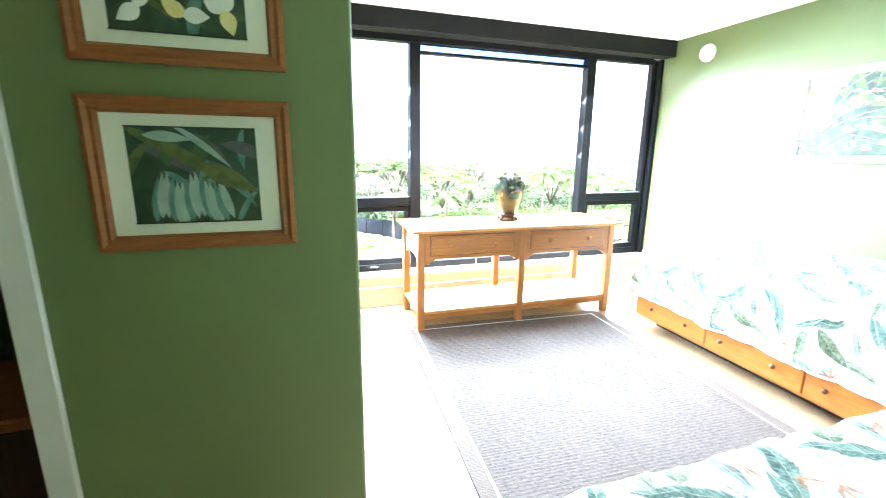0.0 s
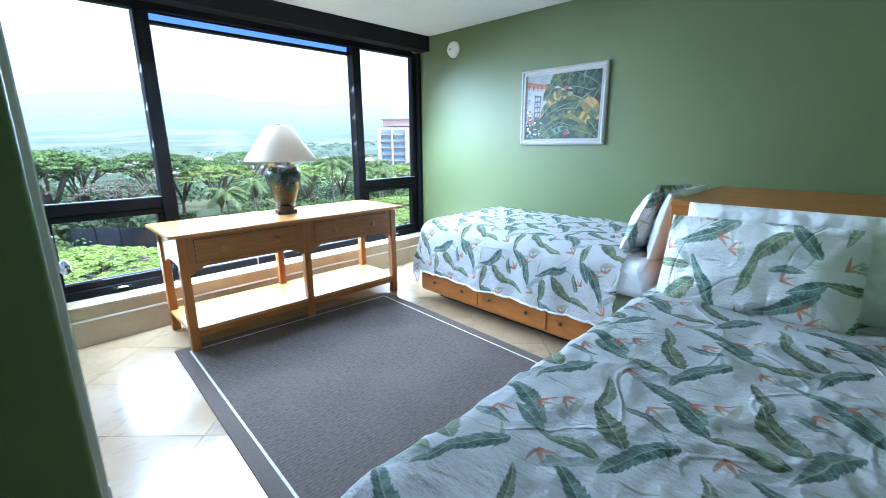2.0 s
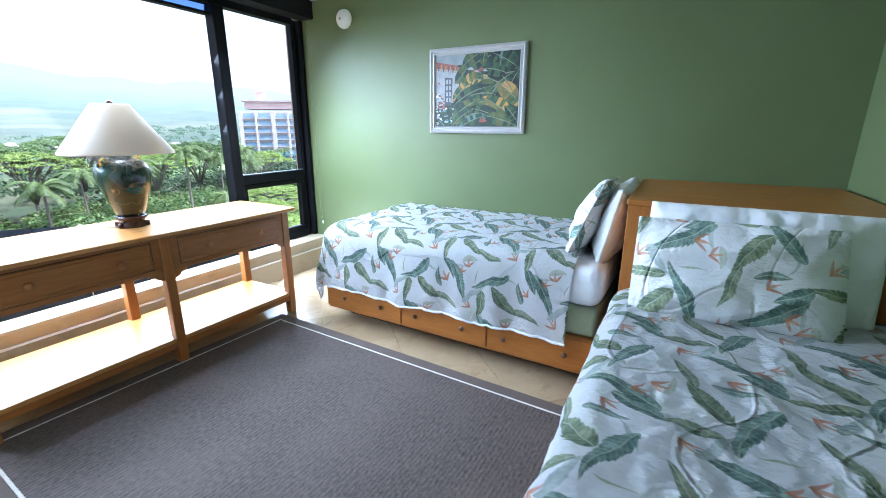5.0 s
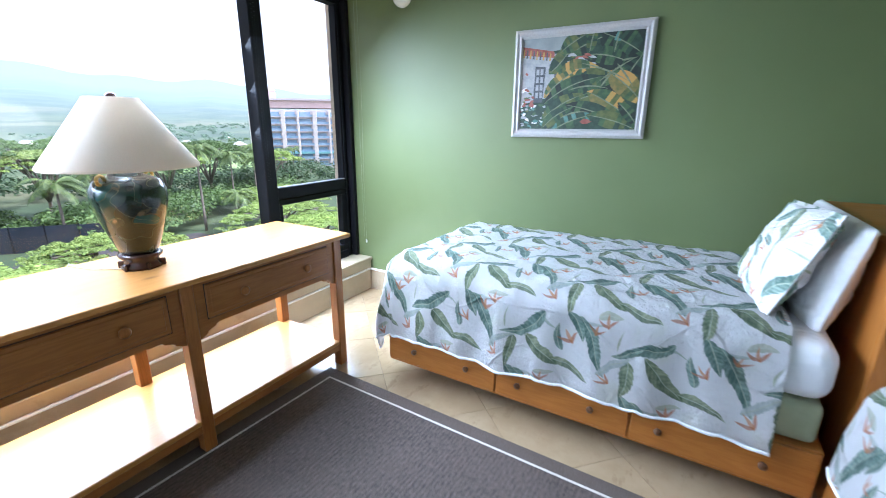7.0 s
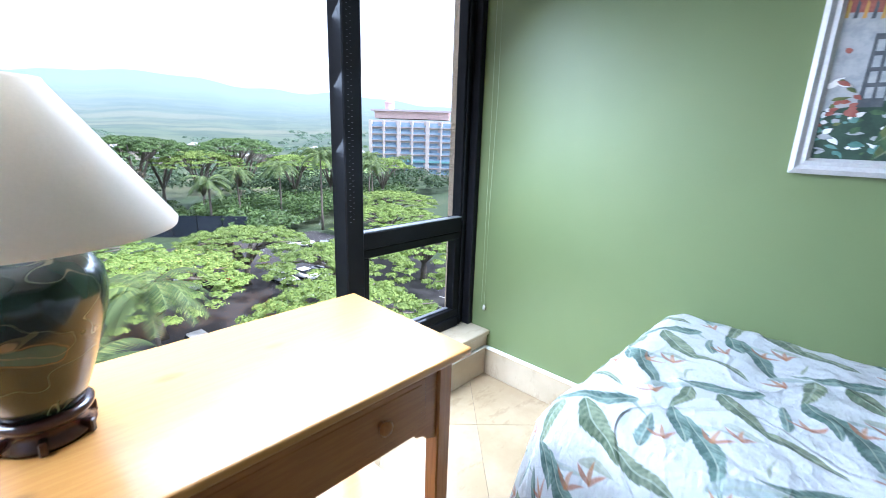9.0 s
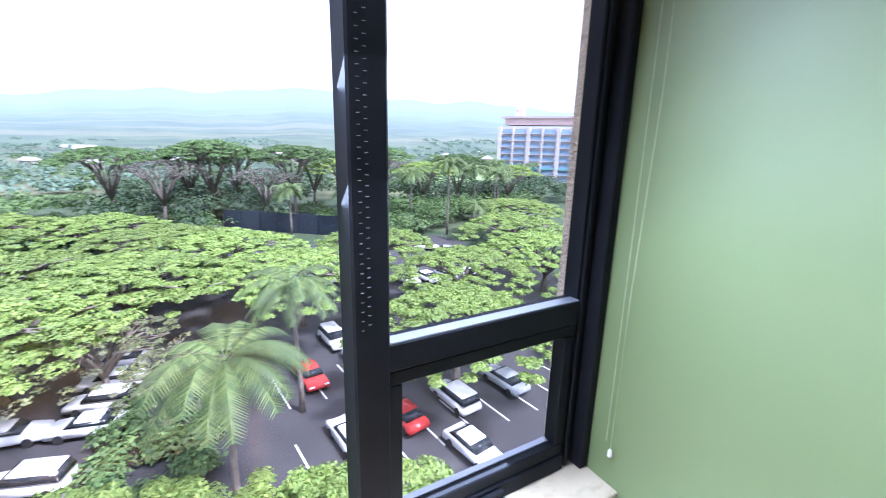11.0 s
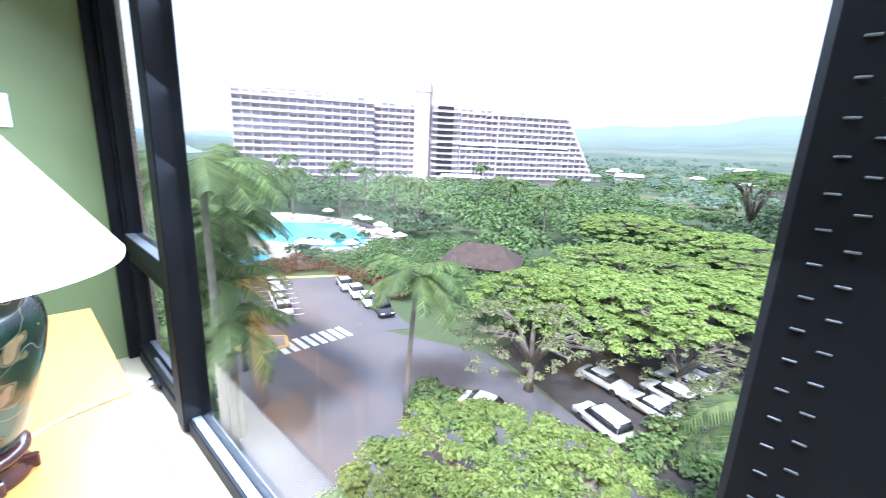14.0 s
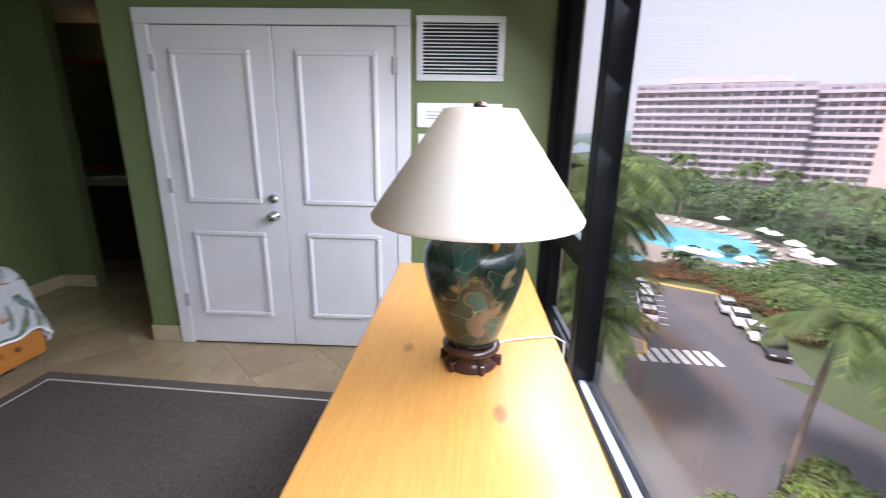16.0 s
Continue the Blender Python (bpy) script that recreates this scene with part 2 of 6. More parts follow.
def rug_weave(name, c1, c2, period):
    """Ribbed flat weave: broken ribs across the rug, flecked yarn and worn patches."""
    g = Graph(name)
    p = g.coord()
    s = g.node("ShaderNodeSeparateXYZ")
    g.put(s.inputs[0], p)
    drift = g.noise(p, 4.0, 2.0)
    k = 2 * math.pi / period
    rib = g.math("SINE", g.math("MULTIPLY_ADD", s.outputs[1], k, g.math("MULTIPLY", drift, 0.8)))
    yarn = g.noise(g.scaled(p, 38.0, 1.35 / period, 1.0), 1.0, 3.0, 0.7)
    w = g.math("MULTIPLY_ADD", rib, 0.09, 0.42)
    f = g.math("ADD", w, g.math("MULTIPLY_ADD", yarn, 1.5, -0.72))
    n = g.node("ShaderNodeClamp")
    g.put(n.inputs[0], f)
    col = g.mix(n.outputs[0], c1, c2)
    col = g.mix(g.math("MULTIPLY", g.ramp(g.noise(p, 2.2, 3.0), 0.4, 0.7), 0.22), col, c2)
    g.bump(g.math("ADD", w, yarn), 0.8, 0.005)
    return g.finish(col, 0.92)


def stone_tile(name, c1, c2, c3, rough=0.16):
    g = Graph(name)
    p = g.coord()
    r = g.random()
    q = g.vmath("ADD", p, g.comb(g.math("MULTIPLY", r, 31.0)))
    n = g.noise(q, 2.4, 6.0, 0.62)
    vein = g.noise(g.scaled(q, 1.0, 2.6, 1.0), 5.0, 5.0, 0.7)
    col = g.mix(g.ramp(n, 0.35, 0.68), c1, c2)
    col = g.mix(g.math("MULTIPLY", g.ramp(vein, 0.56, 0.66), 0.5), col, c3)
    k = g.math("MULTIPLY_ADD", r, 0.16, 0.92)
    col = g.mix(1.0, col, g.comb(k), "MULTIPLY")
    g.bump(n, 0.04, 0.004)
    return g.finish(col, g.math("MULTIPLY_ADD", vein, 0.18, rough - 0.05))


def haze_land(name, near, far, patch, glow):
    """Far country: fields and woods that fade with distance into a painted haze glow."""
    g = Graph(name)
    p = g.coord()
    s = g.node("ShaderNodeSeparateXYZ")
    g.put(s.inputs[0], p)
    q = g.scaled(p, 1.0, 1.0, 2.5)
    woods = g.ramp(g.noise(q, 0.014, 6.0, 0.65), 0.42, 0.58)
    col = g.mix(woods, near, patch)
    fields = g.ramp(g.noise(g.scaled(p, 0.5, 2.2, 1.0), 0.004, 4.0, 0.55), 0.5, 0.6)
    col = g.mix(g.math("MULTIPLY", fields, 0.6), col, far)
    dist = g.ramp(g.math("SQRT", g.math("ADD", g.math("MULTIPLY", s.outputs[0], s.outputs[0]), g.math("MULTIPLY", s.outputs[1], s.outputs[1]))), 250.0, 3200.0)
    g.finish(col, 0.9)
    # Pale emission stands for the bright air; its share rises with distance.
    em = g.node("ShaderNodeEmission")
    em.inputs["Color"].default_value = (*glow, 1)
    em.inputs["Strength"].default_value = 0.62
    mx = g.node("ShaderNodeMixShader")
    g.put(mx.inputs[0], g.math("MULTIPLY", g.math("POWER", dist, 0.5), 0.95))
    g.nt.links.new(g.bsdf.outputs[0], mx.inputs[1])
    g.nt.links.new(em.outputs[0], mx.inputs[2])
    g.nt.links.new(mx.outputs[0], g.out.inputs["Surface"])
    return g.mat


M_WALL = surface("green_paint", (0.128, 0.166, 0.066), (0.146, 0.188, 0.078), 1.5, 0.50, bump=0.12, fine=160, dist=0.002)
M_CEIL = surface("ceiling_paint", (0.66, 0.67, 0.65), (0.73, 0.73, 0.72), 2.0, 0.9, bump=0.9, fine=120, dist=0.006)
M_WHITE = surface("white_gloss_paint", (0.60, 0.59, 0.60), (0.66, 0.65, 0.66), 3.0, 0.38, bump=0.06)
M_PLASTIC = surface("white_plastic", (0.78, 0.78, 0.76), (0.83, 0.83, 0.81), 5.0, 0.4, bump=0.0)
M_BLACK = surface("dark_bronze_aluminium", (0.005, 0.0055, 0.007), (0.009, 0.0095, 0.012), 6.0, 0.55, 0.0, bump=0.05)
M_VALANCE = surface("valance_charcoal", (0.009, 0.009, 0.011), (0.014, 0.014, 0.016), 4.0, 0.55, bump=0.1)
for dark in (M_BLACK, M_VALANCE):
    dark.node_tree.nodes["Principled BSDF"].inputs["Specular IOR Level"].default_value = 0.12
M_LEDGE = surface("aluminium_ledge", (0.32, 0.34, 0.38), (0.42, 0.44, 0.48), 8.0, 0.35, 0.7)
M_GLASS = glossy_glass("window_glass")
M_FILM = glossy_glass("tinted_strip", (0.34, 0.46, 0.72))
M_STEEL = surface("brushed_steel", (0.55, 0.55, 0.54), (0.66, 0.66, 0.65), 20.0, 0.25, 1.0, bump=0.05)
M_BRASS = surface("aged_brass", (0.50, 0.33, 0.10), (0.62, 0.43, 0.16), 20.0, 0.3, 1.0, bump=0.05)
M_TILE = stone_tile("travertine_floor", (0.31, 0.225, 0.132), (0.39, 0.295, 0.185), (0.24, 0.165, 0.092))
M_GROUT = surface("grout", (0.23, 0.17, 0.105), (0.28, 0.21, 0.135), 30, 0.85)
M_SILL = stone_tile("travertine_cladding", (0.42, 0.34, 0.23), (0.50, 0.42, 0.30), (0.34, 0.26, 0.17), 0.3)
M_STUCCO = surface("exterior_stucco", (0.56, 0.44, 0.32), (0.66, 0.54, 0.42), 10, 0.9, bump=1.0, fine=60, dist=0.02)
# Console fronts and legs: their backlit shade is put into the wood colour.
M_SHADEPINE_X = wood("pine_along_x", (0.36, 0.150, 0.036), (0.23, 0.084, 0.019), 0)
M_SHADEPINE_Y = wood("pine_along_y", (0.36, 0.150, 0.036), (0.23, 0.084, 0.019), 1)
M_SHADEPINE_Z = wood("pine_along_z", (0.36, 0.145, 0.034), (0.24, 0.085, 0.019), 2)
# Same wood for top and shelf, lightened in colour for the window's light.
M_LITPINE_X = wood("lit_pine_along_x", (0.50, 0.255, 0.068), (0.40, 0.175, 0.040), 0, 0.34, coat=0.2)
M_HONEY_Y = wood("honey_pine_along_y", (0.46, 0.185, 0.036), (0.33, 0.115, 0.020), 1)
M_HONEY_X = wood("honey_pine_along_x", (0.46, 0.185, 0.036), (0.33, 0.115, 0.020), 0)
M_HONEY_Z = wood("honey_pine_along_z", (0.46, 0.185, 0.036), (0.33, 0.115, 0.020), 2)
M_KNOB = wood("dark_knob_wood", (0.16, 0.075, 0.03), (0.10, 0.045, 0.02), 2, knots=False)
M_OAK = wood("oak_frame", (0.33, 0.120, 0.038), (0.20, 0.066, 0.020), 0, 0.42, False)
M_PRINT = leaf_fabric("tropical_leaf_cotton", (0.88, 0.89, 0.90))
M_LINEN = surface("white_bed_linen", (0.80, 0.82, 0.85), (0.85, 0.87, 0.89), 9.0, 0.9, bump=0.7, fine=11, dist=0.03)
M_SAGE = surface("sage_box_spring_cloth", (0.36, 0.40, 0.25), (0.42, 0.46, 0.30), 12.0, 0.9, bump=0.3)
M_RUG = rug_weave("brown_ribbed_weave", (0.022, 0.016, 0.014), (0.132, 0.101, 0.086), 0.019)
M_RUGEDGE = rug_weave("brown_border_weave", (0.075, 0.056, 0.045), (0.125, 0.098, 0.082), 0.008)
M_RUGLINE = surface("cream_stripe", (0.52, 0.48, 0.43), (0.60, 0.56, 0.50), 40, 0.9, bump=0.4)
M_SHADE = plain_shade("cream_lampshade", (0.74, 0.665, 0.57))
M_EBONY = surface("dark_rosewood", (0.028, 0.010, 0.009), (0.05, 0.018, 0.014), 12.0, 0.22, bump=0.05)
# Near-black that puts the shade of gaps and recesses into the colour.
M_DARKGAP = surface("recess_shade_black", (0.012, 0.012, 0.012), (0.02, 0.02, 0.02), 5.0, 0.8)
M_MIRROR = surface("mirror_glass", (0.82, 0.82, 0.80), (0.84, 0.84, 0.82), 2.0, 0.03, 1.0, bump=0.0, rvar=0.01)
M_DARKWOOD = wood("espresso_wood", (0.05, 0.028, 0.018), (0.03, 0.016, 0.01), 2, knots=False)
M_HINGE = surface("satin_hinge", (0.42, 0.42, 0.43), (0.50, 0.50, 0.51), 20.0, 0.4, 0.2, bump=0.0)
M_MAT = surface("ivory_mount_board", (0.70, 0.68, 0.62), (0.74, 0.72, 0.66), 60, 0.85, bump=0.1)
M_SILVER = wood("whitewashed_frame", (0.55, 0.54, 0.53), (0.42, 0.41, 0.41), 1, 0.5, False)

# ---- mesh helpers ----


def mesh_of(name, bm, material, smooth=False):
    me = bpy.data.meshes.new(name)
    bmesh.ops.recalc_face_normals(bm, faces=bm.faces)
    bm.to_mesh(me)
    bm.free()
    me.materials.append(material)
    if smooth:
        me.polygons.foreach_set("use_smooth", [True] * len(me.polygons))
    return me


def part(name, bm, material, parent=None, label="", smooth=False):
    ob = new(name, mesh_of(name, bm, material, smooth))
    if parent is not None:
        ob.parent = parent
    return tagged(ob, label)


def thing(name, m, label, category, group="", kind=""):
    ob = new(name)
    ob.empty_display_size = 0.1
    ob.matrix_world = m
    return tagged(ob, label, category, group, kind)


def box(x0, x1, y0, y1, z0, z1, bevel=0.0, bm=None, seg=1):
    bm = bm or bmesh.new()
    r = bmesh.ops.create_cube(bm, size=1.0)["verts"]
    for v in r:
        v.co = ((x0 + x1) / 2 + v.co.x * (x1 - x0), (y0 + y1) / 2 + v.co.y * (y1 - y0), (z0 + z1) / 2 + v.co.z * (z1 - z0))
    if bevel:
        es = list({e for v in r for e in v.link_edges})
        bmesh.ops.bevel(bm, geom=es, offset=bevel, segments=seg, affect="EDGES", profile=0.5)
    return bm


def lathe(profile, seg=40, bm=None, at=(0, 0, 0)):
    """A turned shape from (radius, height) pairs."""
    bm = bm or bmesh.new()
    rings = []
    for r, z in profile:
        rings.append([bm.verts.new((at[0] + r * math.cos(2 * math.pi * k / seg), at[1] + r * math.sin(2 * math.pi * k / seg), at[2] + z)) for k in range(seg)])
    for a, b in zip(rings, rings[1:]):
        for k in range(seg):
            bm.faces.new((a[k], a[(k + 1) % seg], b[(k + 1) % seg], b[k]))
    if profile[0][0] > 1e-4:
        bm.faces.new(rings[0][::-1])
    if profile[-1][0] > 1e-4:
        bm.faces.new(rings[-1])
    bmesh.ops.remove_doubles(bm, verts=bm.verts, dist=1e-5)
    return bm


def prism(points, z0, z1, bm=None):
    """An upright prism over a flat outline."""
    bm = bm or bmesh.new()
    lo = [bm.verts.new((x, y, z0)) for x, y in points]
    hi = [bm.verts.new((x, y, z1)) for x, y in points]
    bm.faces.new(lo[::-1])
    bm.faces.new(hi)
    n = len(points)
    for k in range(n):
        bm.faces.new((lo[k], lo[(k + 1) % n], hi[(k + 1) % n], hi[k]))
    return bm


def turn_bm(bm, m):
    bm.transform(m)
    return bm


def tube(points, radius, seg=8):
    bm = bmesh.new()
    rings = []
    for n, p in enumerate(points):
        a = Vector(points[max(n - 1, 0)])
        b = Vector(points[min(n + 1, len(points) - 1)])
        q = (b - a).to_track_quat("Z", "Y")
        r = radius[n] if isinstance(radius, (list, tuple)) else radius
        rings.append([bm.verts.new(Vector(p) + q @ Vector((r * math.cos(2 * math.pi * k / seg), r * math.sin(2 * math.pi * k / seg), 0))) for k in range(seg)])
    for a, b in zip(rings, rings[1:]):
        for k in range(seg):
            bm.faces.new((a[k], a[(k + 1) % seg], b[(k + 1) % seg], b[k]))
    bm.faces.new(rings[0][::-1])
    bm.faces.new(rings[-1])
    return bm


def wall(name, bm, label, material=M_WALL):
    return tagged(part(name, bm, material), label, "wall", kind="structure")


# ---- the room: x to the picture wall, y to the window ----
XL, YC, YB, H = -3.435, -2.60, -4.10, 2.44
wall("wall_east", box(0.0, 0.18, YB - 0.15, 0.098, 0, H), "plain green painted bedroom wall")
wall("wall_south", box(-4.37, 0.0, YB - 0.15, YB, 0, H), "green painted wall behind the beds")
wall("wall_hall_stub", box(-4.47, -4.37, YB - 0.15, -3.79, 0, H), "dark green wall end beside the hall")
arc = [(XL - 0.012 + 0.012 * math.cos(t), YC + 0.012 - 0.012 * math.sin(t)) for t in np.linspace(0, math.pi / 2, 6)]
wall("wall_closet_corner", prism([(XL, -2.30)] + arc + [(-4.145, YC), (-4.145, YC + 0.1), (XL - 0.1, YC + 0.1), (XL - 0.1, -2.30)], 0, H), "green painted wall corner hung with pictures")
wall("wall_closet_side", box(XL - 0.1, XL, -0.92, -0.0, 0, H), "green wall between closet door and window")
wall("wall_closet_head", box(XL - 0.1, XL, -2.30, -0.92, 1.985, H), "green wall above the closet door")
wall("wall_hall_head", box(-5.05, -4.145, YC, YC + 0.1, 2.05, H), "green wall above the hall doorway")
wall("wall_hall_far", box(-5.75, -5.05, YC, YC + 0.1, 0, H), "dark green wall at the hall's end")
wall("wall_bath_west", box(-5.75, -5.65, -5.0, YC, 0, H), "dim wall behind the vanity")
wall("wall_bath_south", box(-5.65, -4.47, -5.1, -5.0, 0, H), "dim green wall of the washing area")
wall("wall_bath_east", box(-4.47, -4.37, -5.0, YB - 0.15, 0, H), "dim green wall of the washing area")
wall("wall_closet_back", box(-5.15, XL - 0.1, 0.0, 0.1, 0, H), "plain wall closing the closet")
wall("wall_closet_west", box(-5.25, -5.15, YC + 0.1, 0.1, 0, H), "plain wall closing the side room")
ceil = tagged(part("ceiling", box(-5.75, 0.18, -5.1, 0.0, H, H + 0.15), M_CEIL), "white textured ceiling", "ceiling", kind="structure")
sub = tagged(part("floor", box(-5.75, 0.18, -5.1, 0.0, -0.2, -0.006), M_GROUT), "stone floor bed with tan joints", "floor", kind="structure")

# low wall under the window, with its stone ledge and skirtings
low = tagged(part("wall_north", box(XL, 0.0, -0.15, 0.12, 0, 0.262), M_SILL), "low stone-clad wall under the window", "wall", kind="structure")
tagged(part("window_sill", box(XL, 0.0, -0.17, 0.01, 0.262, 0.288, 0.004), M_SILL), "beige stone ledge below the window", "window sill", kind="structure")
tagged(part("baseboard_east", box(-0.014, 0.0, YB, -0.15, 0, 0.17, 0.003), M_SILL), "beige stone skirting", "baseboard", kind="structure")
tagged(part("trim_east", box(-0.022, 0.0, YB, -0.15, 0.17, 0.184, 0.003), M_PLASTIC), "white strip over the skirting", "trim", kind="structure")
tagged(part("trim_north", box(XL, -0.022, -0.164, -0.15, 0.176, 0.19, 0.003), M_PLASTIC), "white cable strip along the low wall", "trim", kind="structure")
tagged(part("baseboard_south", box(-4.37, -0.014, YB, YB + 0.014, 0, 0.11, 0.003), M_SILL), "beige stone skirting", "baseboard", kind="structure")
tagged(part("baseboard_closet", box(XL, XL + 0.014, YC, -2.392, 0, 0.11, 0.003), M_SILL), "beige stone skirting", "baseboard", kind="structure")
tagged(part("baseboard_closet_side", box(XL, XL + 0.014, -0.828, -0.165, 0, 0.11, 0.003), M_SILL), "beige stone skirting", "baseboard", kind="structure")
tagged(part("baseboard_hall", box(-4.14, XL - 0.002, YC - 0.014, YC, 0, 0.11, 0.003), M_SILL), "beige stone skirting", "baseboard", kind="structure")
tagged(part("baseboard_stub", box(-4.37, -4.356, YB + 0.016, -3.79, 0, 0.11, 0.003), M_SILL), "beige stone skirting in shade", "baseboard", kind="structure")
tagged(part("valance", box(XL, 0.0, -0.17, -0.02, 2.292, H, 0.003), M_VALANCE), "charcoal blind box above the window", "valance", kind="structure")

# outer walls of the building round the opening
tagged(part("outer_wall_east", box(0.05, 2.5, 0.10, 0.25, -4.0, 5.0), M_STUCCO), "rough beige stucco outer wall", "wall", kind="structure")
tagged(part("outer_wall_west", box(-8.0, -3.50, 0.10, 0.135, -4.0, 5.0), M_STUCCO), "rough beige stucco outer wall", "wall", kind="structure")
tagged(part("outer_wall_below", box(-3.50, 0.05, 0.12, 0.14, -4.0, 0.20), M_STUCCO), "rough beige stucco below the window", "wall", kind="structure")
tagged(part("outer_wall_above", box(-3.50, 0.05, 0.10, 0.25, 2.36, 5.0), M_STUCCO), "rough beige stucco above the window", "wall", kind="structure")


# ---- the window ----
def bar(x0, x1, z0, z1, y0=0.0, y1=0.085, bevel=0.004):
    return box(x0, x1, y0, y1, z0, z1, bevel)


win = thing("window_1", pose(0, 0, 0), "wide dark bronze window with six panes", "window", kind="structure")
ML, MR, ZT, ZB, RL = (-2.65, -2.555), (-0.885, -0.79), 2.30, 0.288, (0.875, 0.955)
JL, JR = XL + 0.095, -0.095
for x0, x1, i0, i1 in ((XL, JL, XL, XL + 0.042), (JR, 0.0, -0.042, 0.0)):
    jamb = part("jamb", bar(x0, x1, ZB, ZT - 0.01, 0.022), M_BLACK, win)
    part("jamb_step", bar(i0, i1, ZB, ZT - 0.01, -0.032, 0.0215, 0.005), M_BLACK, jamb)
    mid = (JL - 0.012, JL - 0.030) if x0 == XL else (JR + 0.030, JR + 0.012)
    part("jamb_bead", bar(min(mid), max(mid), ZB, ZT - 0.01, 0.010, 0.0215, 0.003), M_BLACK, jamb)
part("window_head", bar(JL, JR, 2.245, ZT, -0.002, 0.083), M_BLACK, win)
part("bottom_rail", bar(JL, ML[0], ZB, 0.35, 0.004, 0.08), M_BLACK, win)
part("bottom_rail", bar(ML[1], MR[0], ZB, 0.35, 0.004, 0.08), M_BLACK, win)
part("bottom_rail", bar(MR[1], JR, ZB, 0.35, 0.004, 0.08), M_BLACK, win)
M_SLOT = surface("worn_slot_edge", (0.06, 0.063, 0.068), (0.10, 0.105, 0.11), 30, 0.6, bump=0.0)
for a, b in (ML, MR):
    mull = part("mullion", bar(a, b, 0.30, 2.245, -0.012, 0.09, 0.006), M_BLACK, win)
    slot = mesh_of("slot", box(-0.0042, 0.0042, -0.001, 0.001, -0.0008, 0.0008, 0.0004), M_SLOT)
    for side, start in ((0.024, 1.02), (0.041, 1.032)):
        z = start if (a, b) == MR else start + 0.6
        while z < 2.2:
            s = new("slot", slot)
            s.parent = mull
            s.location = (a + side, -0.0125, z)
            z += 0.024
for a, b in ((JL, ML[0]), (MR[1], JR)):
    part("cross_rail", bar(a, b, RL[0], RL[1], 0.006, 0.082), M_BLACK, win)
    part("rail_ledge", box(a, b, 0.010, 0.05, RL[1], RL[1] + 0.004), M_LEDGE, win, "pale aluminium ledge")
    sash = part("sash", bar(a + 0.004, b - 0.004, 0.352, 0.400, 0.012, 0.07), M_BLACK, win)
    part("sash_stile", bar(a + 0.004, a + 0.045, 0.400, RL[0] - 0.045, 0.012, 0.07), M_BLACK, sash)
    part("sash_stile", bar(b - 0.045, b - 0.004, 0.400, RL[0] - 0.045, 0.012, 0.07), M_BLACK, sash)
    part("sash_top", bar(a + 0.004, b - 0.004, RL[0] - 0.045, RL[0] - 0.002, 0.012, 0.07), M_BLACK, sash)
    part("sash_ledge", box(a + 0.047, b - 0.047, 0.045, 0.068, 0.400, 0.404), M_LEDGE, sash, "pale aluminium ledge")
    mid = (a + b) / 2
    part("window_operator", box(mid - 0.06, mid + 0.06, -0.012, 0.006, 0.318, 0.336, 0.004), M_BLACK, win)
    part("crank_handle", tube([(mid - 0.035, -0.018, 0.33), (mid - 0.01, -0.032, 0.337), (mid + 0.035, -0.03, 0.333)], 0.007), M_STEEL, win, "small steel crank handle", True)
    lo = part("pane", box(a + 0.045, b - 0.045, 0.050, 0.054, 0.402, RL[0] - 0.045), M_GLASS, win)
    up = part("pane", box(a, b, 0.050, 0.054, RL[1] + 0.004, 2.245), M_GLASS, win)
    lo.visible_shadow = up.visible_shadow = False
part("transom", bar(ML[1], MR[0], 2.165, 2.187, 0.01, 0.07), M_BLACK, win)
big = part("pane", box(ML[1], MR[0], 0.050, 0.054, 0.35, 2.165), M_GLASS, win)
part("sill_ledge", box(ML[1], MR[0], 0.018, 0.048, 0.35, 0.354), M_LEDGE, win, "pale aluminium ledge")
film = part("tinted_pane", box(ML[1], MR[0], 0.050, 0.054, 2.187, 2.245), M_FILM, win, "blue tinted strip of glass")
big.visible_shadow = film.visible_shadow = False

cord = thing("blind_cord", pose(-0.02, -0.13, 0.41), "white blind cord with a small weight", "cord")
part("cord", tube([(0, 0, 0.03), (0.002, 0.004, 0.6), (0.0, -0.01, 1.2), (0.0, 0, 1.885)], 0.0009, 6), M_SAGE, cord)
part("cord", tube([(0, 0.02, 0.05), (0.004, 0.026, 0.7), (0.0, 0.03, 1.885)], 0.0008, 6), M_SAGE, cord)
part("cord_weight", lathe([(0.003, 0), (0.008, 0.004), (0.007, 0.025), (0.003, 0.032)], 12), M_PLASTIC, cord, "small white cord weight", True)


# ---- closet double door, vent and panel on the west wall ----
door = thing("door_1", pose(XL, -1.61, 0), "closed white double closet door with raised panels", "door", kind="structure")
CO, CW, CT = 0.78, 0.082, 2.05


def panel_leaf(bm, y0, y1, z0, z1):
    """A recessed field with a sloped moulding and a raised middle, on the face of a leaf."""
    f = 0.020
    w = 0.028
    for (a0, a1, b0, b1) in ((y0, y1, z0, z0 + w), (y0, y1, z1 - w, z1), (y0, y0 + w, z0 + w, z1 - w), (y1 - w, y1, z0 + w, z1 - w)):
        box(f - 0.004, f + 0.012, a0, a1, b0, b1, 0.0055, bm)
    return bm


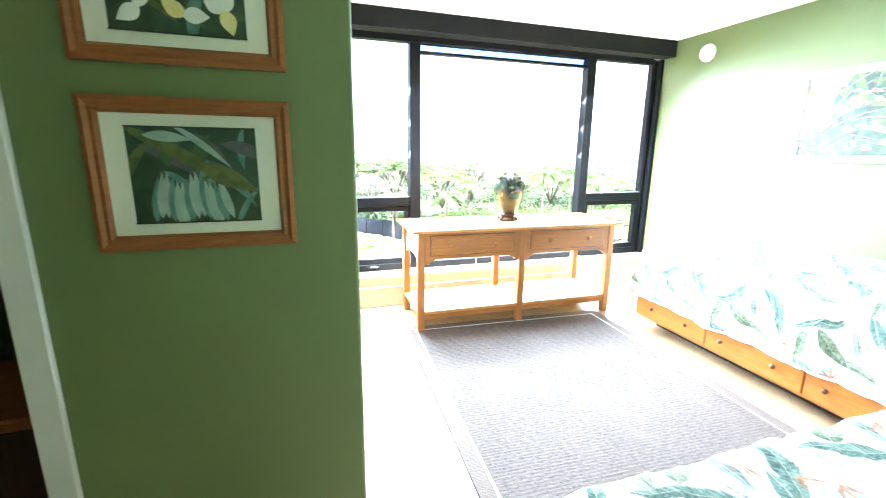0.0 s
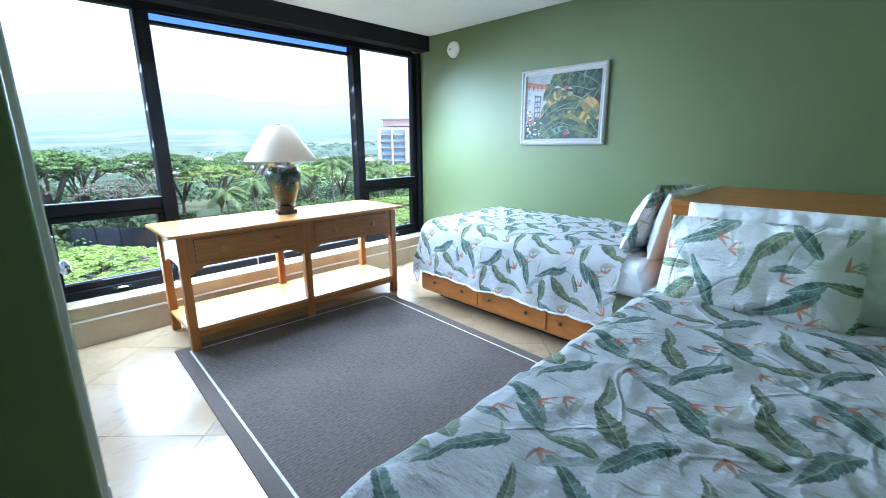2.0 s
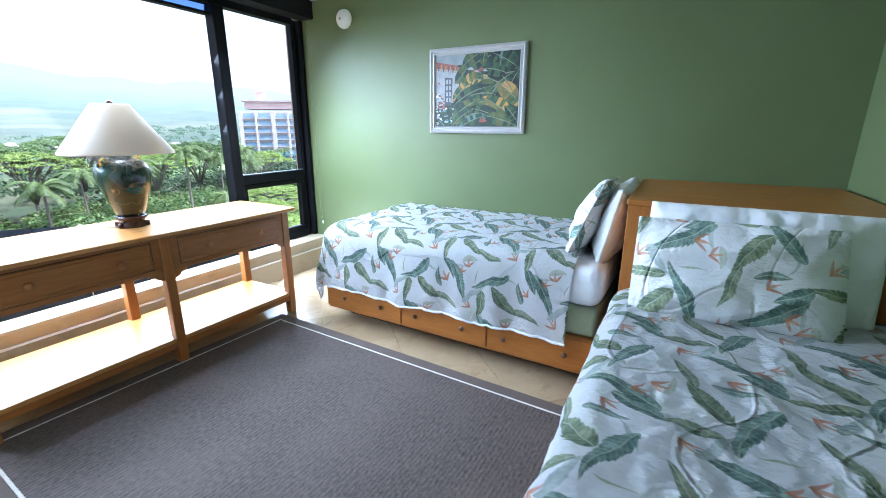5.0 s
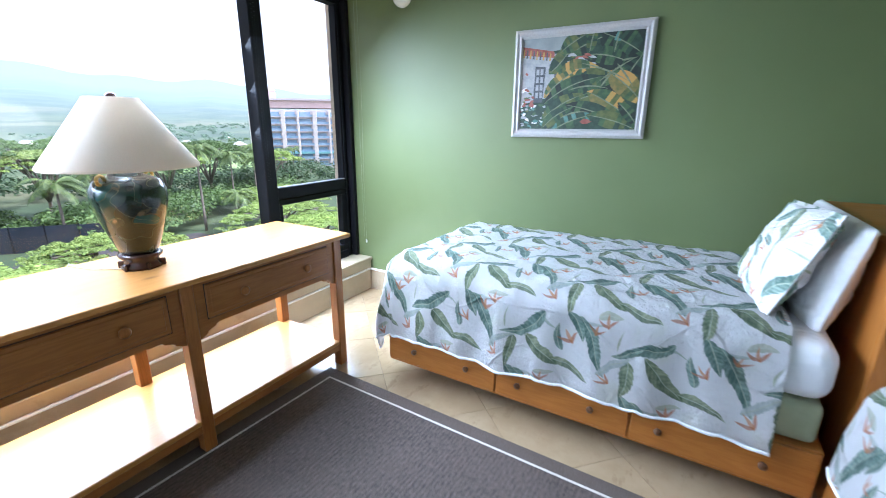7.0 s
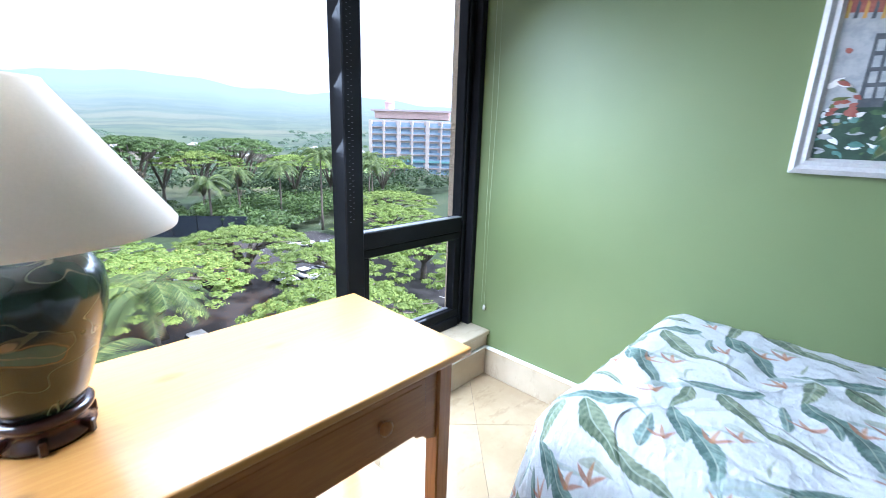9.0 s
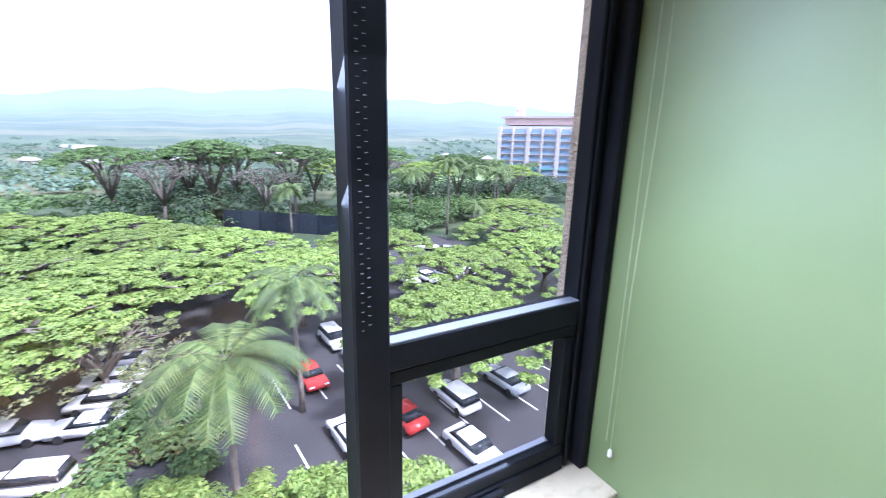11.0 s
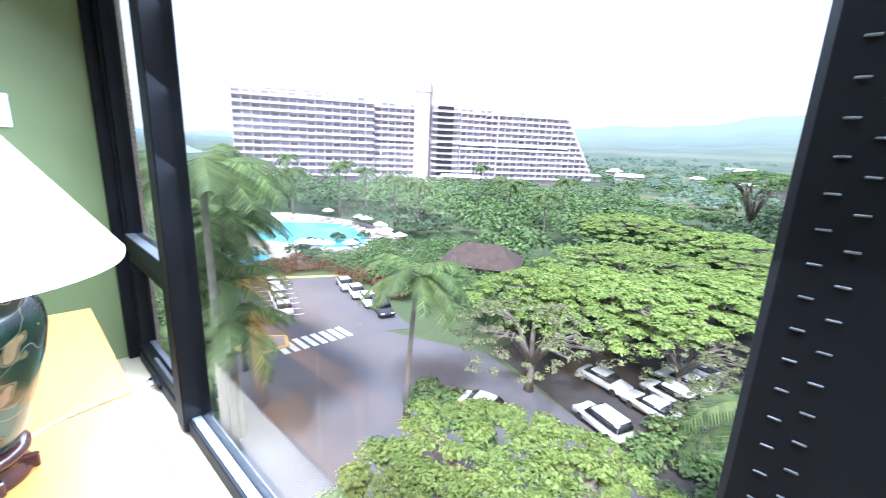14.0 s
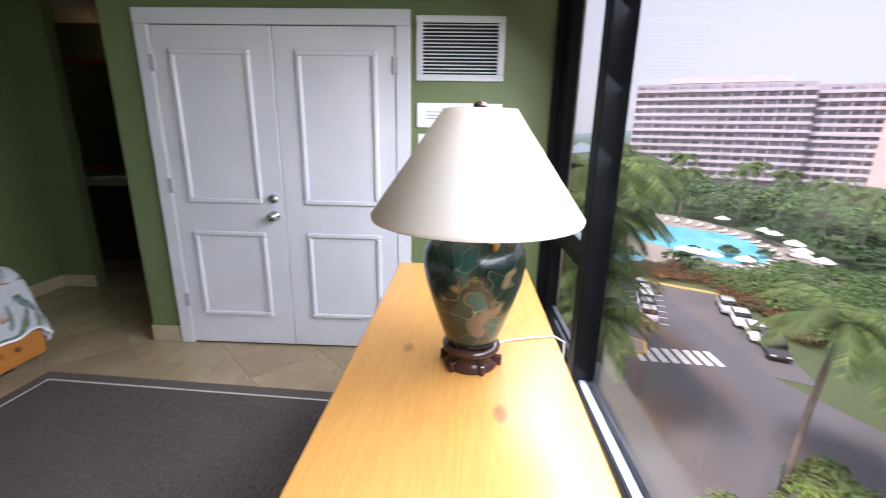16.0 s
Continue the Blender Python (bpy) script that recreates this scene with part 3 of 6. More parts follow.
for side in (-1, 1):
    part("casing", box(0.0, 0.024, side * CO - (CW if side > 0 else 0), side * CO + (0 if side > 0 else CW), 0, CT - CW, 0.004), M_WHITE, door)
part("casing_head", box(0.0, 0.026, -CO, CO, CT - CW, CT, 0.004), M_WHITE, door)
for side in (-1, 1):
    e = CO - CW - 0.004
    y0, y1 = (-e, -0.0025) if side < 0 else (0.0025, e)
    leaf = part("door_leaf", box(-0.02, 0.018, y0, y1, 0.012, CT - CW - 0.005, 0.003), M_WHITE, door)
    a, b = (y0 + 0.10, y1 - 0.13) if side < 0 else (y0 + 0.13, y1 - 0.10)
    part("lower_panel", panel_leaf(bmesh.new(), a, b, 0.215, 0.785), M_WHITE, leaf)
    part("upper_panel", panel_leaf(bmesh.new(), a, b, 0.965, 1.84), M_WHITE, leaf)
    for z in (0.27, 1.02, 1.72):
        part("hinge", box(0.014, 0.030, side * (e + 0.004) - 0.016, side * (e + 0.004) + 0.016, z, z + 0.09, 0.002), M_HINGE, leaf, "satin steel hinge")
    if side < 0:
        spin = Matrix.Rotation(radians(90), 4, "Y")
        for z in (0.89, 0.995):
            k = lathe([(0.032, 0), (0.032, 0.006), (0.012, 0.012), (0.012, 0.035), (0.027, 0.045), (0.030, 0.058), (0.020, 0.070), (0.0, 0.073)], 24)
            if z > 0.95:
                k.free()
                k = lathe([(0.030, 0), (0.030, 0.010), (0.024, 0.020), (0.0, 0.022)], 24)
            part("door_knob" if z < 0.95 else "deadbolt", turn_bm(k, pose(0.018, -0.065, z) @ spin), M_STEEL, leaf, "satin steel knob" if z < 0.95 else "satin steel bolt", True)
# Dark sheet behind the leaves stands for shade in the door gaps.
part("gap_shade_sheet", box(-0.06, -0.03, -CO, CO, 0, 1.96), M_DARKGAP, door)

vent = thing("air_vent", pose(XL, -0.553, 1.855), "white return air grille with horizontal slats over a shade-black sheet", "vent")
# Black sheet that stands for the shade behind the slats.
part("shade_backing", box(0.0005, 0.003, -0.21, 0.21, -0.135, 0.135), M_DARKGAP, vent)
for a0, a1, b0, b1 in ((-0.245, 0.245, 0.133, 0.167), (-0.245, 0.245, -0.167, -0.133), (-0.245, -0.208, -0.133, 0.133), (0.208, 0.245, -0.133, 0.133)):
    part("frame", box(0.0, 0.014, a0, a1, b0, b1, 0.003), M_WHITE, vent)
slat = mesh_of("slat", turn_bm(box(-0.0055, 0.0055, -0.208, 0.208, -0.0010, 0.0010), pose(0, 0, 0, 0, 38, 0)), M_WHITE)
for k in range(14):
    s = new("slat", slat)
    s.parent = vent
    s.location = (0.008, 0, -0.121 + k * 0.0187)

panel = thing("control_panel", pose(XL, -0.55, 1.502), "white wall control panel with grey printing", "panel")
part("plate", box(0.0, 0.012, -0.245, 0.245, -0.068, 0.068, 0.004), M_PLASTIC, panel)
M_GREYINK = surface("grey_print", (0.30, 0.31, 0.33), (0.34, 0.35, 0.37), 20, 0.6, bump=0)
for k in range(3):
    part("printed_line", box(0.0125, 0.0132, -0.19, -0.06 - 0.02 * k, 0.016 - 0.018 * k, 0.021 - 0.018 * k), M_GREYINK, panel)
switch = thing("wall_switch", pose(XL, -0.75, 1.34), "white wall switch below the control panel", "switch")
part("plate", box(0.0, 0.006, -0.036, 0.036, -0.058, 0.058, 0.002), M_PLASTIC, switch)
part("rocker", box(0.006, 0.011, -0.016, 0.016, -0.032, 0.032, 0.002), M_PLASTIC, switch)

# ---- hall doorway casing and the dim washing area ----
hd = thing("door_2", pose(-4.575, YC, 0), "white cased hall doorway standing open", "door", kind="structure")
for x0 in (0.37, -0.43):
    part("casing", box(x0, x0 + 0.062, -0.02, 0.0, 0, 2.05, 0.003), M_WHITE, hd)
part("casing_head", box(-0.43, 0.432, -0.021, 0.0, 2.05, 2.115, 0.003), M_WHITE, hd)
chest = thing("chest", pose(-4.75, -2.05, 0), "low brown wooden chest in the dark room", "chest")
part("body", box(-0.38, 0.45, -0.22, 0.22, 0.04, 0.52, 0.008), M_DARKWOOD, chest)
part("lid", box(-0.40, 0.47, -0.24, 0.24, 0.52, 0.56, 0.008), M_OAK, chest)
for sx in (-0.34, 0.41):
    for sy in (-0.18, 0.18):
        part("foot", box(sx - 0.03, sx + 0.03, sy - 0.03, sy + 0.03, 0, 0.04), M_DARKWOOD, chest)
van = thing("vanity_cabinet", pose(-5.65, -4.35, 0), "dark wooden vanity cabinet with a stone top", "cabinet")
part("body", box(0, 0.5, -0.64, 0.75, 0.08, 0.81, 0.004), M_DARKWOOD, van)
part("plinth", box(0, 0.45, -0.62, 0.73, 0.0, 0.08), M_DARKWOOD, van)
for k in range(3):
    d = part("door", box(0.5, 0.518, -0.63 + k * 0.46, -0.19 + k * 0.46, 0.12, 0.78, 0.003), M_DARKWOOD, van)
    part("handle", box(0.518, 0.534, -0.24 + k * 0.46, -0.226 + k * 0.46, 0.6, 0.72, 0.003), M_STEEL, d)
part("top", box(0, 0.54, -0.645, 0.77, 0.81, 0.85, 0.006), M_SILL, van)
part("basin", lathe([(0.17, 0.0), (0.19, 0.02), (0.18, 0.02), (0.14, 0.004), (0.0, 0.002)], 28, at=(0.28, 0.05, 0.851)), M_PLASTIC, van, "white wash basin", True)
mir = thing("wall_mirror", pose(-5.65, -4.3, 1.5), "large framed mirror above the vanity", "mirror")
part("glass", box(0.004, 0.012, -0.55, 0.62, -0.55, 0.55), M_MIRROR, mir)
for a0, a1, b0, b1 in ((-0.6, 0.67, 0.55, 0.6), (-0.6, 0.67, -0.6, -0.55), (-0.6, -0.55, -0.55, 0.55), (0.62, 0.67, -0.55, 0.55)):
    part("frame", box(0.0, 0.025, a0, a1, b0, b1, 0.004), M_OAK, mir)
lampm = Graph("warm_bulb_glass")
lampm.finish((0.9, 0.7, 0.4), 0.4, Emission_Color=(1.0, 0.62, 0.25), Emission_Strength=3.0)
wl = thing("wall_light", pose(-5.65, -4.1, 2.2), "small glowing wall light above the mirror", "lamp")
part("back_plate", box(0, 0.02, -0.06, 0.06, -0.04, 0.04, 0.004), M_BRASS, wl)
part("shade", lathe([(0.03, -0.05), (0.05, 0.0), (0.045, 0.05), (0.0, 0.055)], 16, at=(0.07, 0, 0)), lampm.mat, wl, "warm glowing glass shade", True)

# ---- smoke detector and pictures ----
sm = thing("smoke_detector", pose(0, -0.533, 2.257), "round white smoke detector", "detector")
part("base", turn_bm(lathe([(0.078, 0), (0.078, 0.012), (0.070, 0.03), (0.05, 0.038), (0.0, 0.040)], 32), pose(0, 0, 0, 0, -90, 0)), M_PLASTIC, sm, smooth=True)
part("button", turn_bm(lathe([(0.012, 0), (0.012, 0.004), (0.0, 0.005)], 16), pose(-0.039, 0.02, 0.0, 0, -90, 0)), M_GREYINK, sm)


def frame_rails(w, h, t, d, material, root):
    """Four mitred mouldings round the middle, in the local x-z plane, facing -y."""
    for k in range(4):
        L, o = (w, h) if k % 2 == 0 else (h, w)
        bm = bmesh.new()
        prof = [(0.0, 0.0), (0.0, d * 0.7), (t * 0.3, d), (t * 0.55, d * 0.72), (t * 0.8, d * 0.85), (t, d * 0.45), (t, 0.0)]
        a = [bm.verts.new((-L / 2 + q, -p, -o / 2 + q)) for q, p in prof]
        b = [bm.verts.new((L / 2 - q, -p, -o / 2 + q)) for q, p in prof]
        for i in range(len(prof) - 1):
            bm.faces.new((a[i], b[i], b[i + 1], a[i + 1]))
        bm.faces.new((a[-1], b[-1], b[0], a[0]))
        bm.faces.new(a)
        bm.faces.new(b[::-1])
        part("frame", turn_bm(bm, Matrix.Rotation(radians(90 * k), 4, "Y")), material, root)


def paint(name, c1, c2, scale=38.0):
    return surface(name, c1, c2, scale, 0.55, bump=0.25, fine=140, dist=0.002)


def blade_poly(cx, cz, length, width, ang, bend=0.2, n=9):
    """The outline of a painted leaf in the x-z plane."""
    up, dn = [], []
    for k in range(n + 1):
        s = k / n
        w = width * math.sin(math.pi * s ** 0.8) * 0.5
        u, v = (s - 0.5) * length, bend * length * (0.25 - (s - 0.5) ** 2)
        up.append((u, v + w))
        dn.append((u, v - w))
    pts = up + dn[-2:0:-1]
    c, s = math.cos(ang), math.sin(ang)
    return [(cx + c * u - s * v, cz + s * u + c * v) for u, v in pts]


def flat(points, y, bm=None):
    bm = bm or bmesh.new()
    bm.faces.new([bm.verts.new((x, y, z)) for x, z in points])
    return bm


def clip_to(points, w, h):
    return [(max(-w, min(w, x)), max(-h, min(h, z))) for x, z in points]


P_DARK = paint("paint_dark_green", (0.010, 0.028, 0.020), (0.035, 0.075, 0.045))
P_MID = paint("paint_mid_green", (0.022, 0.060, 0.030), (0.07, 0.13, 0.05))
P_LIME = paint("paint_lime", (0.045, 0.075, 0.025), (0.13, 0.15, 0.045))
P_GOLD = paint("paint_gold", (0.26, 0.18, 0.05), (0.10, 0.12, 0.04))
P_TEAL = paint("paint_teal", (0.04, 0.14, 0.12), (0.14, 0.27, 0.24))
P_PALE = paint("paint_pale_wall", (0.26, 0.28, 0.30), (0.42, 0.42, 0.43))
P_RED = paint("paint_red", (0.22, 0.05, 0.035), (0.34, 0.12, 0.09))
P_GREY = paint("paint_slate", (0.05, 0.06, 0.07), (0.10, 0.11, 0.12))
P_WHITE = paint("paint_white", (0.66, 0.68, 0.70), (0.78, 0.78, 0.76))
P_YELLOW = paint("paint_petal_yellow", (0.72, 0.60, 0.16), (0.78, 0.72, 0.45))

rng = random.Random(11)
pic = thing("framed_painting", pose(0, -1.795, 1.63, 0, 0, -90), "whitewashed framed painting of a villa behind banana leaves", "painting")
PW, PH = 0.80, 0.635
frame_rails(PW, PH, 0.052, 0.034, M_SILVER, pic)
part("canvas", box(-PW / 2 + 0.04, PW / 2 - 0.04, -0.014, 0.0, -PH / 2 + 0.04, PH / 2 - 0.04), P_DARK, pic, "dark green painted ground")
iw, ih = PW / 2 - 0.052, PH / 2 - 0.052
def at(u, v):
    """A place on the canvas from fractions of its width and height, counted from the lower left."""
    return (2 * u - 1) * iw, (2 * v - 1) * ih


layer = [0]


def daub(points, material, name="painted_shape", label=""):
    layer[0] += 1
    return part(name, flat(clip_to([at(u, v) for u, v in points], iw, ih), -0.0146 - 0.00003 * layer[0]), material, pic, label)


def banana_leaf(u, v, length, width, ang, bend, tones):
    """A broad painted leaf: cross bands of shifting tone under a pale midrib."""
    layer[0] += 1
    y = -0.0146 - 0.00003 * layer[0]
    cx, cz = at(u, v)
    outline = blade_poly(cx, cz, length, width, radians(ang), bend, 12)
    top, low = outline[:13], [outline[0]] + outline[:12:-1] + [outline[12]]
    bm = bmesh.new()
    for k in range(12):
        m0, m1 = [((p[0] + q[0]) / 2, (p[1] + q[1]) / 2) for p, q in ((top[k], low[k]), (top[k + 1], low[k + 1]))]
        for half in (top, low):
            quad = clip_to([half[k], half[k + 1], m1, m0], iw, ih)
            f = bm.faces.new([bm.verts.new((x, y, z)) for x, z in quad])
            f.material_index = rng.randrange(len(tones))
    ob = part("painted_leaf", bm, tones[0], pic)
    for t in tones[1:]:
        ob.data.materials.append(t)
    layer[0] += 1
    rib = clip_to(blade_poly(cx, cz, length, 0.007, radians(ang), bend), iw, ih)
    part("painted_stem", flat(rib, -0.0146 - 0.00003 * layer[0]), P_STEM, pic)


P_STEM = paint("paint_stem", (0.11, 0.14, 0.08), (0.22, 0.25, 0.16))
P_SKY = paint("paint_grey_sky", (0.20, 0.24, 0.25), (0.30, 0.33, 0.33), 14)
P_ORANGE = paint("paint_orange", (0.50, 0.25, 0.06), (0.40, 0.28, 0.07), 20)
P_BLACK = paint("paint_shadow", (0.006, 0.013, 0.011), (0.018, 0.034, 0.024), 18)
daub([(0, 0.84), (0, 1), (0.42, 1), (0.34, 0.86)], P_SKY)
daub([(0, 0.28), (0, 0.88), (0.32, 0.82), (0.42, 0.66), (0.36, 0.46), (0.22, 0.34)], P_PALE, "painted_wall", "pale painted house wall")
daub([(0, 0.83), (0, 0.92), (0.28, 0.85), (0.29, 0.78)], P_RED, "painted_roof", "red painted roof edge")
for k in range(9):
    daub([(0.03 * k, 0.80 - 0.006 * k), (0.03 * k + 0.006, 0.90 - 0.007 * k), (0.03 * k + 0.016, 0.88 - 0.007 * k), (0.03 * k + 0.014, 0.80 - 0.006 * k)], P_GREY if k % 2 else P_ORANGE)
daub([(0.115, 0.30), (0.12, 0.70), (0.215, 0.69), (0.20, 0.30)], P_GREY, "painted_window")
for k in range(4):
    for m in range(2):
        x, z = 0.132 + 0.038 * m, 0.35 + 0.085 * k
        daub([(x, z), (x, z + 0.062), (x + 0.026, z + 0.062), (x + 0.026, z)], P_PALE, "painted_pane")
daub([(0.30, 0.48), (0.29, 0.66), (0.37, 0.64), (0.37, 0.50)], P_GREY, "painted_window")
daub([(0.40, 0.70), (0.36, 0.86), (0.48, 1.0), (1, 1), (1, 0.38), (0.7, 0.42)], P_BLACK, "painted_shadow")
for k in range(70):
    u, v = rng.uniform(0, 0.30), rng.uniform(0.0, 0.27) if k < 48 else rng.uniform(0.22, 0.62) * (1 if k % 2 else 0.7)
    if k >= 48:
        u *= 0.3
    pts = blade_poly(u, v, rng.uniform(0.02, 0.07), rng.uniform(0.012, 0.04), rng.uniform(-1, 1), 0.2, 4)
    daub(pts, rng.choice((P_TEAL, P_WHITE, P_DARK, P_TEAL, P_PALE, P_MID)) if k < 48 else rng.choice((P_PALE, P_RED, P_PALE, P_WHITE, P_LIME)), "painted_flower")
for k in range(12):
    pts = blade_poly(rng.uniform(0.03, 0.12), rng.uniform(0.24, 0.36), 0.04, 0.025, rng.uniform(-1, 1), 0.2, 4)
    daub(pts, P_RED, "painted_flower")
deep_tones, mid_tones, gold_tones, teal_tones = (P_DARK, P_BLACK, P_MID), (P_MID, P_LIME, P_DARK), (P_GOLD, P_LIME, P_ORANGE, P_MID), (P_TEAL, P_MID, P_DARK)
for u, v, L, W, ang, bend, tones in ((0.62, 0.90, 0.34, 0.14, 20, 0.2, deep_tones), (0.85, 0.86, 0.30, 0.16, -30, 0.2, deep_tones), (0.75, 0.72, 0.30, 0.10, -15, 0.3, deep_tones), (0.95, 0.62, 0.26, 0.12, 60, 0.2, deep_tones),
                                     (0.36, 0.80, 0.26, 0.11, 52, -0.25, mid_tones), (0.47, 0.93, 0.22, 0.10, 30, 0.2, mid_tones), (0.60, 0.95, 0.16, 0.06, 80, 0.1, mid_tones), (0.80, 0.93, 0.15, 0.035, 78, 0.1, teal_tones)):
    banana_leaf(u, v, L, W, ang, bend, tones)
for k in range(16):
    daub(blade_poly(rng.uniform(0.42, 0.62), rng.uniform(0.66, 0.80), 0.07, 0.03, rng.uniform(-0.6, 0.6), 0.2, 4), rng.choice((P_PALE, P_RED, P_GREY, P_PALE)), "painted_flower")
for u, v, L, W, ang, bend, tones in ((0.50, 0.60, 0.28, 0.12, 8, 0.35, gold_tones), (0.36, 0.50, 0.26, 0.09, 38, 0.2, gold_tones), (0.66, 0.50, 0.30, 0.13, 10, 0.25, mid_tones), (0.48, 0.42, 0.40, 0.10, 22, 0.35, deep_tones),
                                     (0.90, 0.42, 0.30, 0.13, -42, 0.2, gold_tones), (0.58, 0.30, 0.34, 0.12, 16, 0.3, mid_tones), (0.40, 0.24, 0.32, 0.10, 30, 0.3, mid_tones), (0.80, 0.22, 0.36, 0.13, -34, 0.2, gold_tones)):
    banana_leaf(u, v, L, W, ang, bend, tones)
for u, v, L, W, ang, bend, tones in ((0.68, 0.14, 0.40, 0.10, -20, 0.2, deep_tones), (0.35, 0.12, 0.24, 0.08, 35, 0.3, mid_tones), (0.50, 0.06, 0.30, 0.09, 20, 0.3, teal_tones), (0.84, 0.05, 0.36, 0.10, -18, 0.2, mid_tones), (0.94, 0.14, 0.2, 0.07, -50, 0.2, deep_tones)):
    banana_leaf(u, v, L, W, ang, bend, tones)
daub(blade_poly(0.60, 0.08, 0.10, 0.06, 0.0, 0.2), P_RED, "painted_flower")
for u, v, L, ang, bend in ((0.72, 0.60, 0.46, -28, 0.2), (0.82, 0.62, 0.40, 40, 0.15), (0.60, 0.42, 0.36, 0, 0.5), (0.88, 0.56, 0.30, -60, 0.1), (0.50, 0.15, 0.26, 15, 0.5), (0.74, 0.52, 0.20, 60, 0.1), (0.90, 0.72, 0.12, 10, 0.1)):
    daub(blade_poly(u, v, L, 0.018, radians(ang), bend), P_STEM, "painted_stem")

M_PICGLASS = glossy_glass("picture_glass")


def hall_picture(z, label, flowers):
    root = thing("framed_picture", pose(-3.806, YC, z), label, "picture", "framed pictures on the hall wall")
    w, h = 0.425, 0.345
    frame_rails(w, h, 0.036, 0.022, M_OAK, root)
    part("mount_board", box(-w / 2 + 0.03, w / 2 - 0.03, -0.008, 0.0, -h / 2 + 0.03, h / 2 - 0.03), M_MAT, root, "ivory mount board")
    part("print", box(-0.133, 0.133, -0.0095, -0.008, -0.108, 0.108), P_DARK, root, "dark green print")
    r = random.Random(5 if flowers else 8)
    for k in range(26):
        if flowers and k > 8:
            cx, cz = r.choice(((-0.075, -0.06), (0.01, -0.07), (0.09, -0.055), (-0.03, 0.03), (0.07, 0.05)))
            a = k * 1.2566
            pts = blade_poly(cx + 0.024 * math.cos(a), cz + 0.024 * math.sin(a), 0.055, 0.034, a, 0.1)
            mt = P_WHITE if k % 4 else P_YELLOW
        else:
            a = r.uniform(-0.5, 0.5) + (1.3 if k % 3 == 0 else -0.4)
            pts = blade_poly(r.uniform(-0.12, 0.12), r.uniform(-0.1, 0.1), r.uniform(0.06, 0.17), r.uniform(0.012, 0.035), a, 0.3)
            mt = r.choice((P_MID, P_MID, P_LIME, P_TEAL, P_GREY)) if flowers else r.choice((P_MID, P_TEAL, P_DARK, P_LIME, P_GREY))
        part("printed_leaf", flat(clip_to(pts, 0.132, 0.107), -0.0100 - 0.00008 * k), mt, root)
    if not flowers:
        for k in range(14):
            x = -0.085 + 0.011 * k
            part("printed_water", flat(clip_to(blade_poly(x, -0.055 + 0.012 * math.sin(k), 0.11, 0.020, 1.45 + 0.03 * k, 0.05), 0.132, 0.107), -0.0122 - 0.00004 * k), P_MIST if k % 3 else P_TEAL, root)
        for k, (x, z, L, W, a) in enumerate(((-0.02, 0.035, 0.30, 0.030, -0.55), (0.07, -0.01, 0.14, 0.045, -0.45), (-0.05, 0.085, 0.10, 0.024, -0.1), (0.02, 0.065, 0.15, 0.016, -0.7))):
            part("printed_branch", flat(clip_to(blade_poly(x, z, L, W, a, 0.1), 0.132, 0.107), -0.0132 - 0.00008 * k), (P_LIME, P_LIME, P_MIST, P_MIST)[k], root)
    for z in (-0.1085, 0.1085):
        part("print_edge", box(-0.1335, 0.1335, -0.0142, -0.008, z - 0.0015, z + 0.0015), P_BLACK, root, "thin black border line")
    gl = part("glazing", box(-w / 2 + 0.034, w / 2 - 0.034, -0.0165, -0.0155, -h / 2 + 0.034, h / 2 - 0.034), M_PICGLASS, root, "clear picture glass")
    gl.visible_shadow = False


P_MIST = paint("paint_mist", (0.20, 0.30, 0.28), (0.36, 0.46, 0.42), 20)
hall_picture(1.2925, "oak framed print of green foliage and water", False)
hall_picture(1.706, "oak framed print of white and yellow blossoms", True)

# ---- rug ----
rug = thing("area_rug", pose(-2.085, -1.852, -0.002, 0, 0, -3.2), "brown woven area rug with a cream stripe", "rug")
IX, IY, BO = 0.765, 1.045, 0.085
part("field", box(-IX, IX, -IY, IY, 0, 0.0100), M_RUG, rug)
for a0, a1, b0, b1 in ((-IX - BO, IX + BO, IY + 0.012, IY + BO), (-IX - BO, IX + BO, -IY - BO, -IY - 0.012), (-IX - BO, -IX - 0.012, -IY - 0.012, IY + 0.012), (IX + 0.012, IX + BO, -IY - 0.012, IY + 0.012)):
    part("border", box(a0, a1, b0, b1, 0, 0.0095, 0.002), M_RUGEDGE, rug, "plain brown border")
for a0, a1, b0, b1 in ((-IX - 0.012, IX + 0.012, IY, IY + 0.012), (-IX - 0.012, IX + 0.012, -IY - 0.012, -IY), (-IX - 0.012, -IX, -IY, IY), (IX, IX + 0.012, -IY, IY)):
    part("stripe", box(a0, a1, b0, b1, 0, 0.0103), M_RUGLINE, rug, "thin cream stripe")


# ---- console table ----
con = thing("console_table", pose(-1.923, -0.526, 0, 0, 0, -0.9), "honey pine console table with drawers and open shelf", "table")
CX, CY, CZ = 0.908, 0.304, 0.796
part("tabletop", box(-CX, CX, -CY, CY, CZ - 0.024, CZ, 0.006, seg=2), M_LITPINE_X, con, "waxed pine top coloured as lit by the window")
lx, ly, lw = CX - 0.075, CY - 0.06, 0.027
for x in (-lx, 0.0, lx):
    for y in (-ly, ly):
        z1 = CZ - 0.024
        bm = bmesh.new()
        box(x - lw, x + lw, y - lw, y + lw, 0.0, z1, 0.004, bm)
        part("leg", bm, M_SHADEPINE_Z, con)
part("shelf", box(-lx - lw + 0.004, lx + lw - 0.004, -ly - lw + 0.004, ly + lw - 0.004, 0.135, 0.160, 0.004), M_LITPINE_X, con, "pine lower shelf coloured as lit by the window")
part("shelf_rail", box(-lx, lx, -ly - lw + 0.006, -ly - lw + 0.024, 0.098, 0.135, 0.002), M_SHADEPINE_X, con)
